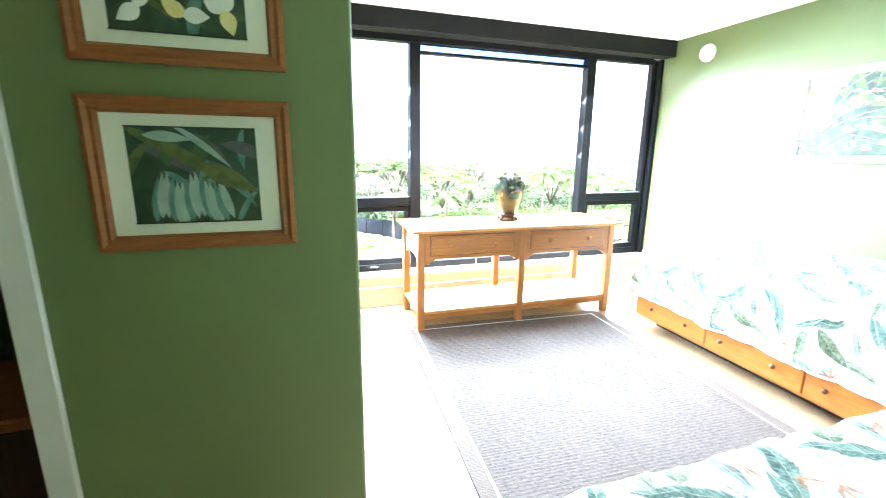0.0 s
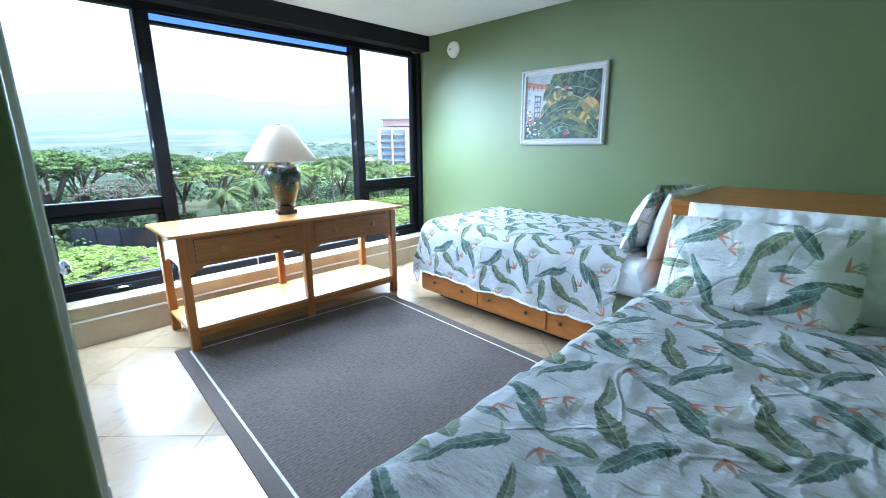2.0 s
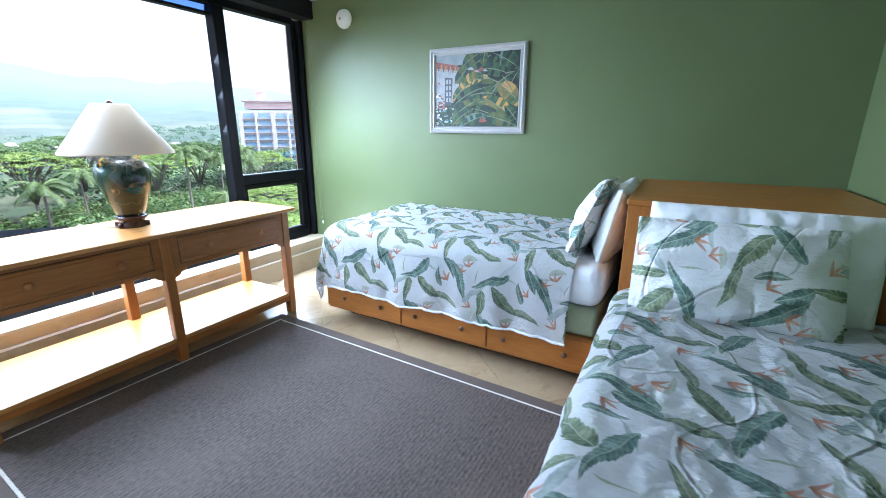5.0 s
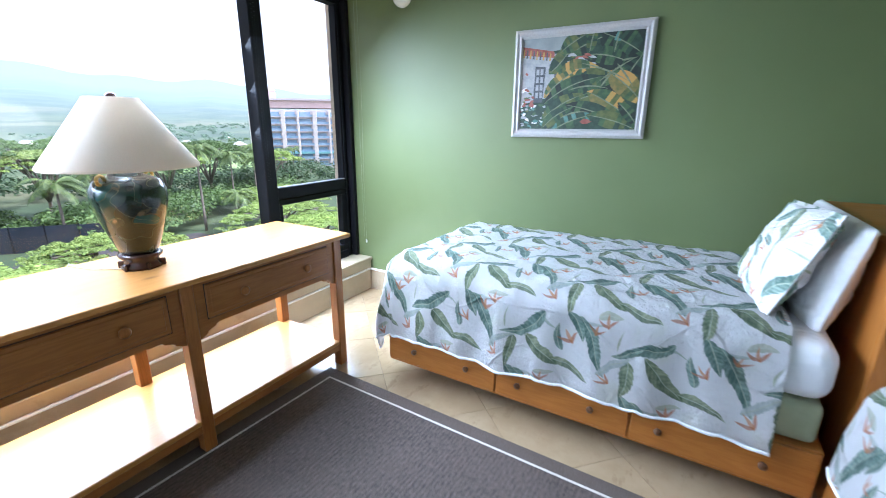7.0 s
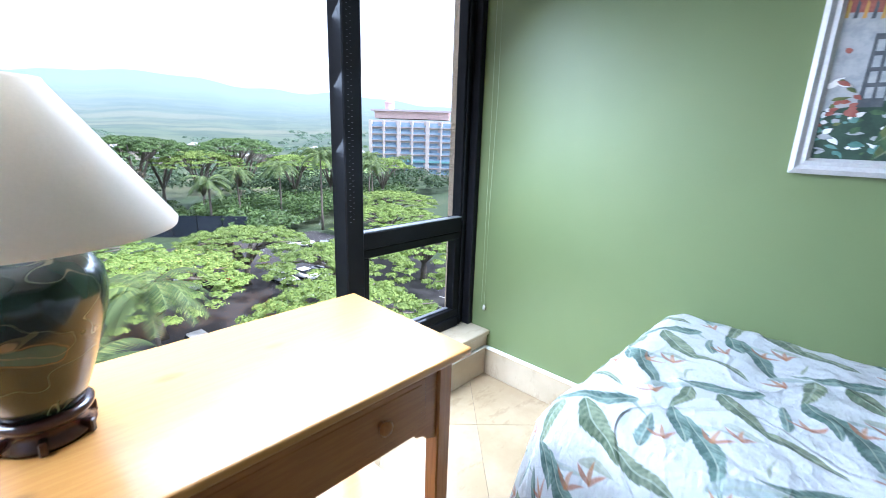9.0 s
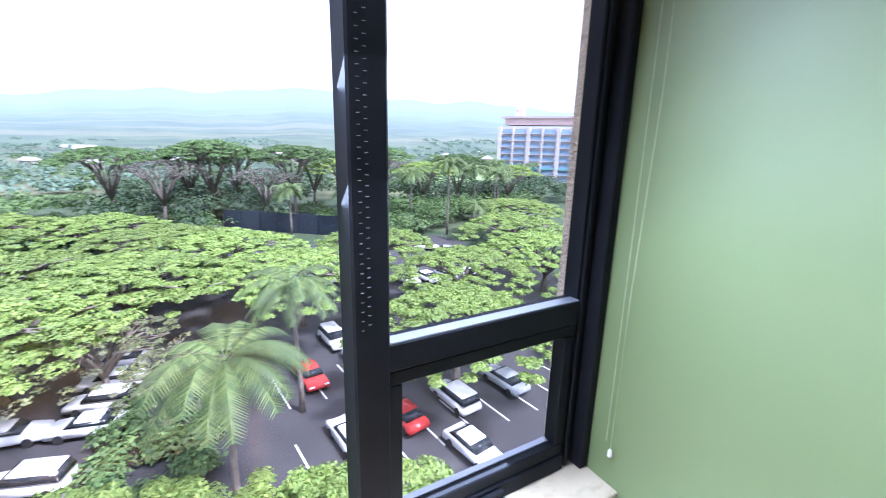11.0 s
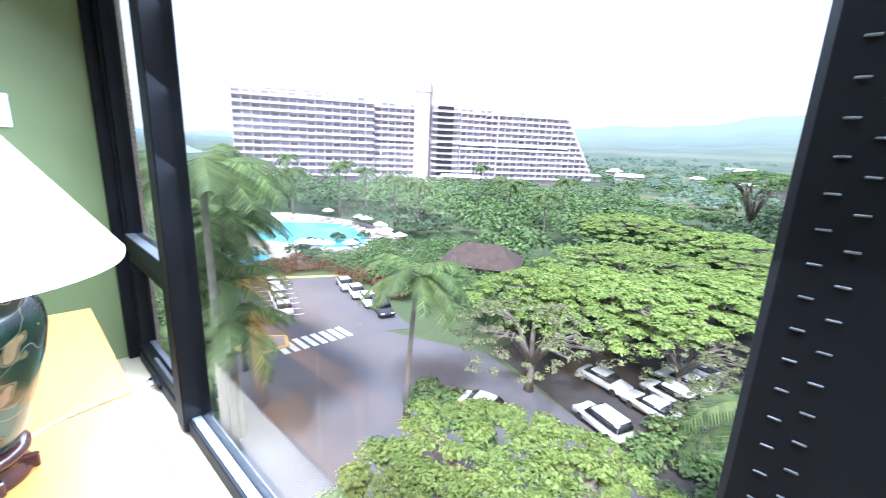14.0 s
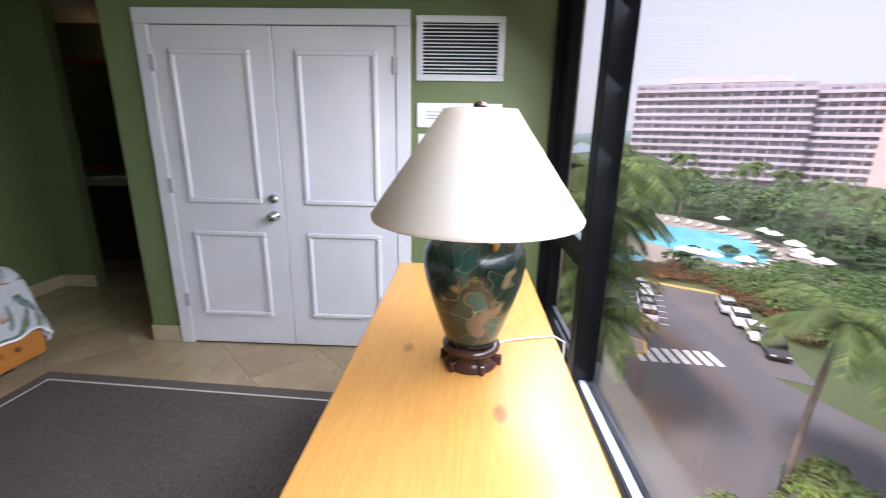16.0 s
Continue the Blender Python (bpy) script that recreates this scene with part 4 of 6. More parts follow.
part("back_panel", box(-lx, lx, ly - 0.004, ly + 0.010, 0.555, CZ - 0.024), M_SHADEPINE_X, con)
for s in (-1, 1):
    x = s * lx
    side = bmesh.new()
    pts = [(-ly + lw, 0.545), (-ly + lw, CZ - 0.024), (ly - lw, CZ - 0.024), (ly - lw, 0.545)]
    for k in range(9):
        a = math.pi * k / 8
        pts.append(((ly - lw - 0.03) * math.cos(a), 0.535 + 0.045 * math.sin(a)))
    lo = [side.verts.new((x - 0.009, y, z)) for y, z in pts]
    hi = [side.verts.new((x + 0.009, y, z)) for y, z in pts]
    side.faces.new(lo)
    side.faces.new(hi[::-1])
    for k in range(len(pts)):
        side.faces.new((lo[k], lo[(k + 1) % len(pts)], hi[(k + 1) % len(pts)], hi[k]))
    part("end_panel", side, M_SHADEPINE_Y, con)


def front_outline(x0, x1):
    """A front board with scalloped brackets at both lower corners."""
    z1, zb, zs = CZ - 0.024, 0.565, 0.515
    pts = [(x0, z1), (x0, zs)]
    for k in range(7):
        a = k / 6
        pts.append((x0 + 0.02 + 0.075 * a + 0.008 * math.sin(a * 12), zs + 0.008 + (zb - zs - 0.008) * a ** 0.8))
    for k in range(6, -1, -1):
        a = k / 6
        pts.append((x1 - 0.02 - 0.075 * a - 0.008 * math.sin(a * 12), zs + 0.008 + (zb - zs - 0.008) * a ** 0.8))
    pts += [(x1, zs), (x1, z1)]
    return pts


yf = -ly - lw + 0.012
for x0, x1 in ((-lx + lw, -lw), (lw, lx - lw)):
    bm = bmesh.new()
    pts = front_outline(x0, x1)
    lo = [bm.verts.new((x, yf, z)) for x, z in pts]
    hi = [bm.verts.new((x, yf + 0.018, z)) for x, z in pts]
    bm.faces.new(lo)
    bm.faces.new(hi[::-1])
    for k in range(len(pts)):
        bm.faces.new((lo[k], lo[(k + 1) % len(pts)], hi[(k + 1) % len(pts)], hi[k]))
    part("apron", bm, M_SHADEPINE_X, con)
    # Dark plate behind the drawer paints the shade of its gap.
    part("drawer_gap_shade", box(x0 + 0.045, x1 - 0.045, yf - 0.0015, yf + 0.002, 0.592, 0.748), M_DARKGAP, con)
    dr = part("drawer", box(x0 + 0.048, x1 - 0.048, yf - 0.008, yf + 0.004, 0.595, 0.745, 0.004), M_SHADEPINE_X, con)
    part("drawer_field", box(x0 + 0.066, x1 - 0.066, yf - 0.010, yf - 0.004, 0.613, 0.727, 0.002), M_SHADEPINE_X, dr)
    for kx in (0.27, 0.73):
        kn = lathe([(0.010, 0), (0.009, 0.012), (0.019, 0.018), (0.021, 0.026), (0.013, 0.034), (0.0, 0.036)], 20)
        part("knob", turn_bm(kn, pose(x0 + (x1 - x0) * kx, yf - 0.008, 0.672, 90, 0, 0)), M_SHADEPINE_Z, dr, "turned pine knob", True)
    peg = lathe([(0.008, 0), (0.008, 0.003), (0.0, 0.004)], 12)
    part("peg", turn_bm(peg, pose(x1 - 0.09, yf, 0.768, 90, 0, 0)), M_KNOB, con)

# ---- table lamp ----
g = Graph("glazed_vase")
p = g.coord()
base = g.mix(g.ramp(g.noise(p, 6.0, 2.0), 0.42, 0.58), (0.005, 0.014, 0.012), (0.016, 0.040, 0.030))
wn_ = g.node("ShaderNodeTexNoise")
g.put(wn_.inputs["Vector"], p)
wn_.inputs["Scale"].default_value = 9.0
warp = g.vmath("ADD", p, g.scaled(g.vmath("SUBTRACT", wn_.outputs["Color"], (0.5, 0.5, 0.5)), 0.16, 0.16, 0.16))
for seed, scale, size, c1, c2 in ((0.0, 7.0, 0.21, (0.17, 0.11, 0.08), (0.07, 0.065, 0.035)), (2.7, 8.5, 0.28, (0.010, 0.050, 0.044), (0.02, 0.085, 0.078)), (5.1, 9.0, 0.17, (0.11, 0.085, 0.035), (0.22, 0.15, 0.09))):
    v = g.node("ShaderNodeTexVoronoi", feature="F1")
    g.put(v.inputs["Vector"], g.vmath("ADD", g.scaled(warp, 1.0, 1.0, 0.8), (seed, seed, seed)))
    v.inputs["Scale"].default_value = scale
    d = v.outputs["Distance"]
    streak = g.noise(g.scaled(p, 60, 60, 20), 1.0, 3.0)
    base = g.mix(g.ramp(d, size, size - 0.03), base, g.mix(streak, c1, c2))
    edge = g.ramp(g.math("ABSOLUTE", g.math("SUBTRACT", d, size + 0.01)), 0.02, 0.008)
    base = g.mix(g.math("MULTIPLY", edge, 0.22), base, (0.30, 0.23, 0.09))
line = g.math("ABSOLUTE", g.math("SUBTRACT", g.noise(p, 11.0, 1.0), 0.5))
base = g.mix(g.math("MULTIPLY", g.ramp(line, 0.005, 0.002), 0.35), base, (0.35, 0.32, 0.18))
M_VASE = g.finish(base, 0.22, Coat_Weight=0.3, Coat_Roughness=0.08)
lamp = thing("table_lamp", pose(-1.922, -0.491, 0.796), "green glazed vase table lamp with a cream shade", "lamp")
part("stand", lathe([(0.060, 0.0), (0.074, 0.0), (0.078, 0.012), (0.066, 0.022), (0.062, 0.036), (0.078, 0.050), (0.080, 0.060), (0.070, 0.066), (0.0, 0.066)], 32), M_EBONY, lamp, "dark rosewood stand", True)
for k in range(6):
    a = radians(60 * k + 20)
    part("stand_foot", turn_bm(box(-0.012, 0.012, -0.007, 0.007, 0.0, 0.03, 0.003), pose(0.074 * math.cos(a), 0.074 * math.sin(a), 0, 0, 0, math.degrees(a))), M_EBONY, lamp)
part("vase", lathe([(0.062, 0.066), (0.07, 0.0768), (0.088, 0.1248), (0.108, 0.1848), (0.126, 0.2448), (0.134, 0.2928), (0.131, 0.3288), (0.112, 0.3612), (0.08, 0.378), (0.06, 0.3852), (0.058, 0.4008), (0.0, 0.4032)], 48), M_VASE, lamp, "dark green vase with painted blossoms", True)
part("collar", lathe([(0.030, 0.40), (0.030, 0.408), (0.012, 0.414), (0.012, 0.45), (0.0, 0.45)], 24), M_BRASS, lamp, smooth=True)
for a in (200, 20):
    pts = [(0.112 * math.cos(radians(a)) + 0.018 * math.cos(k * math.pi / 4) * math.cos(radians(a)), 0.112 * math.sin(radians(a)) + 0.018 * math.cos(k * math.pi / 4) * math.sin(radians(a)), 0.372 + 0.018 * math.sin(k * math.pi / 4)) for k in range(9)]
    part("handle", tube(pts, 0.007, 8), M_BRASS, lamp, "small gilt handle", True)
shade_prof = [(0.264, 0.412), (0.266, 0.422), (0.092, 0.668), (0.090, 0.674), (0.086, 0.672), (0.260, 0.422), (0.260, 0.414)]
sh = lathe(shade_prof, 64)
for f in [f for f in sh.faces if len(f.verts) > 4]:
    sh.faces.remove(f)
part("shade", sh, M_SHADE, lamp, "cream conical fabric shade", True)
part("harp", tube([(0.0, 0.0, 0.44), (0.05, 0, 0.49), (0.05, 0, 0.60), (0, 0, 0.675)], 0.003, 8), M_BRASS, lamp)
for k in range(3):
    a = radians(120 * k)
    part("spider_arm", tube([(0, 0, 0.672), (0.087 * math.cos(a), 0.087 * math.sin(a), 0.668)], 0.0025, 6), M_BRASS, lamp)
part("finial", lathe([(0.004, 0.672), (0.016, 0.676), (0.017, 0.686), (0.008, 0.692), (0.0, 0.694)], 20), M_EBONY, lamp, "small dark finial", True)
lc = thing("lamp_cord", pose(-1.92, -0.49, 0.799), "thin cream lamp cord on the table", "cord")
part("cord", tube([(-0.07, 0.02, 0.0), (-0.13, 0.12, 0.0), (-0.15, 0.20, 0.002), (-0.16, 0.262, 0.004), (-0.155, 0.296, -0.012), (-0.15, 0.302, -0.30), (-0.15, 0.302, -0.49)], 0.003, 6), M_MAT, lc, smooth=True)


# ---- beds ----
def cloth_bed(W, L, drop, r, seed, foot_gather=0.03):
    """A quilt over a bed: x from the wall side (0) to W, y from the head (0) to L, hanging over the far side and the foot.
    Heights count from the quilt's top. The cloth's own flat size goes to the UV map."""
    nu, nv = 150, 220
    us = np.linspace(-0.02, W + drop, nu)
    vs = np.linspace(0.0, L + drop, nv)
    bm = bmesh.new()
    uv = bm.loops.layers.uv.new("UVMap")
    rows = []

    def hang(e):
        a = min(e / r, math.pi / 2)
        return r * math.sin(a), r * (1 - math.cos(a)) + max(0.0, e - r * math.pi / 2)

    for v in vs:
        row = []
        for u in us:
            eu, ev = max(0.0, u - W + r), max(0.0, v - L + r)
            d = math.hypot(eu, ev)
            bx, by = min(u, W - r), min(v, L - r)
            if d > 0:
                d *= 1.0 - 0.16 * (min(eu, ev) / d)
                off, fall = hang(d)
                dx, dy = eu / math.hypot(eu, ev), ev / math.hypot(eu, ev)
                s = v if eu > ev else u
                both = min(eu, ev) / max(eu, ev, 1e-6)
                deep = min(1.0, fall / max(drop, 0.1))
                wave = (0.008 * math.sin(s * 13 + seed) + 0.007 * math.sin(s * 29 + 2 * seed)) * deep
                off += 0.05 * deep + wave + foot_gather * both * deep * (1 + math.sin(7 * math.atan2(eu, ev)))
                p = Vector((bx + dx * off, by + dy * off, -fall + 0.005 * math.sin(s * 9 + seed) * deep))
            else:
                p = Vector((bx, by, 0.0))
            n1 = noise.noise((u * 5 + seed, v * 5, 0.3)) * 0.010 + noise.noise((u * 13, v * 9 + seed, 1.3)) * 0.005
            ridge = max(0.0, 1 - 7 * abs(noise.noise((u * 3.1 + seed * 2, v * 4.3, 7.7))))
            fine = max(0.0, 1 - 5 * abs(noise.noise((u * 9.0 + v * 4.0, v * 6.5 + seed, 2.2))))
            n1 += 0.006 * ridge + 0.0055 * fine + 0.004 * noise.noise((u * 30, v * 22, seed))
            p.z += n1
            p.x += noise.noise((u * 8, v * 8, seed + 4)) * 0.006
            row.append((bm.verts.new(p), (u, v)))
        rows.append(row)
    for a, b in zip(rows, rows[1:]):
        for k in range(nu - 1):
            q = (a[k], a[k + 1], b[k + 1], b[k])
            f = bm.faces.new([x[0] for x in q])
            for lp, x in zip(f.loops, q):
                lp[uv].uv = x[1]
    edge = [tuple(r[-1][0].co) for r in rows] + [tuple(v[0].co) for v in rows[-1][-2::-1]]
    bmesh.ops.solidify(bm, geom=list(bm.faces), thickness=0.02)
    return bm, tube(edge, 0.007, 6)


def pillow_mesh(w, h, t, flange=0.0, seed=0.0):
    """A stuffed pillow lying in x-y with pinched corners and a soft rim."""
    n = 44
    bm = bmesh.new()
    uv = bm.loops.layers.uv.new("UVMap")
    for side in (1, -1):
        rows = []
        for j in range(n + 1):
            row = []
            for i in range(n + 1):
                a, b = 2 * i / n - 1, 2 * j / n - 1
                px = a * w / 2 * (1 - 0.06 * b * b * (1 - abs(a) ** 3))
                py = b * h / 2 * (1 - 0.07 * a * a * (1 - abs(b) ** 3))
                k = 1 - flange
                aa, bb = min(1.0, abs(a) / k), min(1.0, abs(b) / k)
                z = t / 2 * (max(0.0, (1 - aa ** 2.6)) * max(0.0, (1 - bb ** 2.6))) ** 0.55
                z += (noise.noise((px * 7 + seed, py * 7, side)) * 0.016 + 0.010 * max(0.0, 1 - 5 * abs(noise.noise((px * 6 + py * 3 + seed, py * 9, 3.3))))) * (z > 0.004)
                row.append((bm.verts.new((px, py, side * max(z, 0.003))), (px + seed, py + side)))
            rows.append(row)
        for a, b in zip(rows, rows[1:]):
            for k in range(n):
                q = (a[k], a[k + 1], b[k + 1], b[k])
                q = q if side > 0 else q[::-1]
                f = bm.faces.new([x[0] for x in q])
                for lp, x in zip(f.loops, q):
                    lp[uv].uv = x[1]
    bmesh.ops.remove_doubles(bm, verts=bm.verts, dist=0.0001)
    rim = [e for e in bm.edges if len(e.link_faces) == 1]
    if rim:
        bmesh.ops.bridge_loops(bm, edges=rim)
    return bm


# bed along the picture wall: local x runs away from the wall, y from head to foot
bed1 = thing("single_bed", pose(-0.055, -3.03, 0, 0, 0, 180 - 1.9), "single bed on a honey pine drawer base", "bed", "beds")


def flip_y(bm):
    bm.transform(Matrix.Diagonal((1, -1, 1, 1)))
    bmesh.ops.reverse_faces(bm, faces=bm.faces)
    return bm


def bed_parts(root, L, W, z_top, drop, seed, flip, splits, knobs, head_bare, material_front):
    fix = flip_y if flip else (lambda b: b)
    z0, z1 = 0.075, 0.285
    part("base", fix(box(0.0, W, 0.0, L, z0, z1, 0.004)), material_front, root, "honey pine platform")
    for px in (0.12, W - 0.14):
        part("plinth", fix(box(px - 0.02, px + 0.02, 0.1, L - 0.1, 0.0, z0)), M_DARKGAP, root, "dark recessed runner")
    edges = [0.0] + splits + [L]
    for a, b in zip(edges, edges[1:]):
        d = part("drawer", fix(box(W - 0.002, W + 0.014, a + 0.005, b - 0.005, z0 + 0.020, z1 - 0.006, 0.003)), material_front, root)
        for k in [k for k in knobs if a < k < b]:
            kn = lathe([(0.008, 0), (0.007, 0.008), (0.015, 0.013), (0.015, 0.02), (0.0, 0.024)], 16)
            part("knob", fix(turn_bm(kn, pose(W + 0.014, k, (z0 + z1) / 2, 0, 90, 0))), M_KNOB, d, "small dark knob", True)
    part("box_spring", fix(box(0.01, W - 0.02, 0.02, L - 0.02, z1, z1 + 0.16, 0.03, seg=3)), M_SAGE, root, "sage cloth box spring", True)
    part("mattress", fix(box(0.01, W - 0.005, 0.01, L - 0.01, z1 + 0.165, z_top - 0.03, 0.07, seg=5)), M_LINEN, root, "mattress in white linen", True)


bed_parts(bed1, 1.905, 1.02, 0.70, 0.42, 1.0, True, [0.62, 1.24], [0.16, 0.51, 0.78, 1.12, 1.40, 1.72], 0.14, M_HONEY_Y)
q1 = thing("bed_quilt", pose(-0.03, -3.03, 0.70, 0, 0, 180 - 1.9), "white quilt printed with tropical leaves on the bed", "quilt", "quilts")
bmq, hem = cloth_bed(1.045, 1.80, 0.40, 0.11, 1.0)
bmq.transform(Matrix.Translation((0, 0.155, 0)))
hem.transform(Matrix.Translation((0, 0.155, 0)))
part("cover", flip_y(bmq), M_PRINT, q1, smooth=True)
part("hem", flip_y(hem), M_LINEN, q1, "white bound hem", True)

# bed along the back wall: local x points into the room (+y of the room), local y runs from head to foot (-x)
bed2 = thing("single_bed", pose(-1.055, -4.05, 0, 0, 0, 90), "single bed on a honey pine drawer base", "bed", "beds")
bed_parts(bed2, 2.05, 1.01, 0.63, 0.38, 2.0, False, [0.68, 1.36], [0.17, 0.52, 0.85, 1.2, 1.53, 1.88], 0.1, M_HONEY_Y)
q2 = thing("bed_quilt", pose(-1.055, -4.06, 0.635, 0, 0, 90), "white quilt printed with tropical leaves on the bed", "quilt", "quilts")
bmq, hem = cloth_bed(1.01, 2.00, 0.34, 0.10, 3.0)
bmq.transform(Matrix.Translation((0, 0.06, 0)))
hem.transform(Matrix.Translation((0, 0.06, 0)))
part("cover", bmq, M_PRINT, q2, smooth=True)
part("hem", hem, M_LINEN, q2, "white bound hem", True)


def pillow(m, w, h, t, material, label, flange=0.0, seed=0.0):
    root = thing("pillow", m, label, "pillow", "pillows")
    part("cushion", pillow_mesh(w, h, t, flange, seed), material, root, smooth=True)


def lean(centre, along, back, tilt, roll=0):
    """A pillow's pose: its width runs along one level direction, and it leans back towards another."""
    a, b = Vector(along).normalized(), Vector(back).normalized()
    up = (Vector((0, 0, 1)) * math.cos(radians(tilt)) + b * math.sin(radians(tilt))).normalized()
    m = Matrix((a, up, a.cross(up))).transposed().to_4x4()
    m.translation = centre
    return m @ pose(0, 0, 0, 0, 0, roll)


pillow(lean((-0.55, -2.97, 0.845), (-1, 0, 0), (0, -1, 0), 12), 0.74, 0.43, 0.17, M_LINEN, "plump white pillow against the headboard", 0.0, 1.0)
pillow(lean((-0.57, -2.84, 0.862), (-1, 0, 0), (0, -1, 0), 22, 4), 0.72, 0.45, 0.15, M_PRINT, "leaf-printed pillow leaning on a white one", 0.05, 4.0)
pillow(lean((-1.145, -3.56, 0.82), (0, 1, 0), (1, 0, 0), 10, 0), 0.80, 0.45, 0.17, M_LINEN, "plump white pillow against the headboard", 0.0, 2.0)
pillow(lean((-1.29, -3.475, 0.80), (0, 1, 0), (1, 0, 0), 24, -1), 0.70, 0.42, 0.15, M_PRINT, "leaf-printed pillow leaning on a white one", 0.05, 7.3)

# corner headboard unit between the beds
hb = thing("headboard_unit", pose(-1.04, -4.06, 0), "boxy honey pine corner headboard cabinet", "cabinet")
part("front_panel", box(0.0, 0.022, 0.0, 1.002, 0.0, 1.005, 0.003), M_HONEY_Z, hb)
part("end_panel", box(0.022, 0.99, 0.98, 1.002, 0.0, 1.005, 0.003), M_HONEY_Z, hb)
part("back_panel", box(0.022, 0.99, 0.0, 0.02, 0.0, 1.005, 0.003), M_HONEY_Z, hb)
part("top", box(-0.006, 1.0, -0.006, 1.01, 1.005, 1.033, 0.005), M_HONEY_Y, hb, "wide honey pine top")
post = lathe([(0.010, 0), (0.010, 0.003), (0.0, 0.004)], 12)
part("plug", turn_bm(post, pose(0.0, 0.93, 0.86, 0, -90, 0)), M_KNOB, hb)


# ---- outside: ground, far country, roads ----
GZ = -18.5
# The last colour is the haze glow that is mixed into the land.
M_LAND = haze_land("hazed_country", (0.035, 0.062, 0.026), (0.17, 0.16, 0.085), (0.075, 0.105, 0.045), (0.64, 0.84, 0.91))


def slope_at(yaw):
    """How high the far hills stand over the horizon, in degrees, by direction (degrees to the left of the window's axis)."""
    xs = (-80, -60, -40, -25, -10, 8, 28, 45, 65, 80)
    ys = (3.0, 3.2, 4.2, 5.0, 5.6, 4.0, 2.3, 1.2, 0.3, 0.2)
    return float(np.interp(yaw, xs, ys))


rs = [0.6, 15, 40, 80, 140, 220, 320, 450, 650, 900, 1200, 1600, 2100, 2700, 3400, 4200, 4800]
bm = bmesh.new()
rings = []
for r in rs:
    ring = []
    for k in range(121):
        yaw = -100 + 200 * k / 120
        a = radians(yaw)
        top = 4800 * math.tan(radians(slope_at(yaw) + 0.25 * math.sin(yaw * 0.31) + 0.15 * math.sin(yaw * 0.9)))
        f = max(0.0, (r - 420) / 4380)
        ring.append(bm.verts.new((-r * math.sin(a), 0.6 + r * math.cos(a) if r > 1 else 0.6, GZ + (top - GZ) * f ** 1.15 + 6 * f * math.sin(yaw * 0.7 + r * 0.004))))
    rings.append(ring)
for a, b in zip(rings, rings[1:]):
    for k in range(120):
        bm.faces.new((a[k], b[k], b[k + 1], a[k + 1]))
bmesh.ops.remove_doubles(bm, verts=bm.verts, dist=0.001)
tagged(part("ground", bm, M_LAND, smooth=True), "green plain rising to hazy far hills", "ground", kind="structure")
M_SEA = surface("sea_water", (0.05, 0.16, 0.22), (0.08, 0.22, 0.28), 0.01, 0.15, bump=0.4, fine=0.4, dist=0.2)
tagged(part("water", prism([(-330, 20), (-2500, 60), (-3500, 1300), (-700, 330)], GZ + 0.3, GZ + 0.5), M_SEA), "pale blue sea beyond the hotel", "water", kind="structure")

M_ASPHALT = surface("worn_asphalt", (0.038, 0.036, 0.039), (0.056, 0.054, 0.055), 0.25, 0.9, bump=0.4, fine=12, dist=0.01)
M_ROADLIGHT = surface("pale_road", (0.098, 0.097, 0.108), (0.130, 0.128, 0.138), 0.2, 0.9, bump=0.4, fine=12, dist=0.01)
M_LINE = surface("road_paint", (0.66, 0.66, 0.64), (0.74, 0.74, 0.72), 2.0, 0.7, bump=0.1)
M_YELLOW = surface("yellow_kerb_paint", (0.62, 0.44, 0.12), (0.70, 0.52, 0.20), 2.0, 0.7, bump=0.1)
M_KERB = surface("concrete_kerb", (0.42, 0.40, 0.37), (0.50, 0.48, 0.45), 1.0, 0.9, bump=0.3)
M_DECK = surface("pool_deck", (0.30, 0.26, 0.22), (0.38, 0.33, 0.29), 0.4, 0.8, bump=0.2)
M_POOL = surface("pool_water", (0.10, 0.50, 0.62), (0.16, 0.60, 0.72), 0.2, 0.06, bump=0.3, fine=1.2, dist=0.05)
M_SHRUB = foliage("shrub_leaves", (0.045, 0.095, 0.03), (0.18, 0.28, 0.085), (0.10, 0.16, 0.06))
M_RUST = foliage("reddish_hedge", (0.12, 0.06, 0.03), (0.20, 0.10, 0.05), (0.10, 0.10, 0.04))
M_MONKEY = foliage("monkeypod_leaves", (0.12, 0.21, 0.038), (0.36, 0.47, 0.115), (0.20, 0.29, 0.07))
M_MONKEY2 = foliage("dry_monkeypod_leaves", (0.10, 0.13, 0.05), (0.26, 0.29, 0.12), (0.17, 0.17, 0.11))
M_BELT = foliage("belt_leaves", (0.045, 0.10, 0.03), (0.17, 0.27, 0.075), (0.09, 0.15, 0.05))
M_BARE = foliage("bare_grey_twigs", (0.09, 0.085, 0.07), (0.19, 0.18, 0.15), (0.13, 0.13, 0.10))
M_DEEP = foliage("deep_green_leaves", (0.025, 0.060, 0.025), (0.095, 0.155, 0.06), (0.06, 0.11, 0.05))
M_PALM = foliage("palm_fronds", (0.04, 0.085, 0.025), (0.20, 0.27, 0.075), (0.10, 0.15, 0.05))
M_FARLEAF = foliage("garden_leaves", (0.06, 0.115, 0.05), (0.19, 0.28, 0.12), (0.13, 0.19, 0.10))
M_BARK = surface("grey_bark", (0.13, 0.11, 0.09), (0.22, 0.19, 0.16), 1.5, 0.9, bump=0.8, fine=9, dist=0.05)

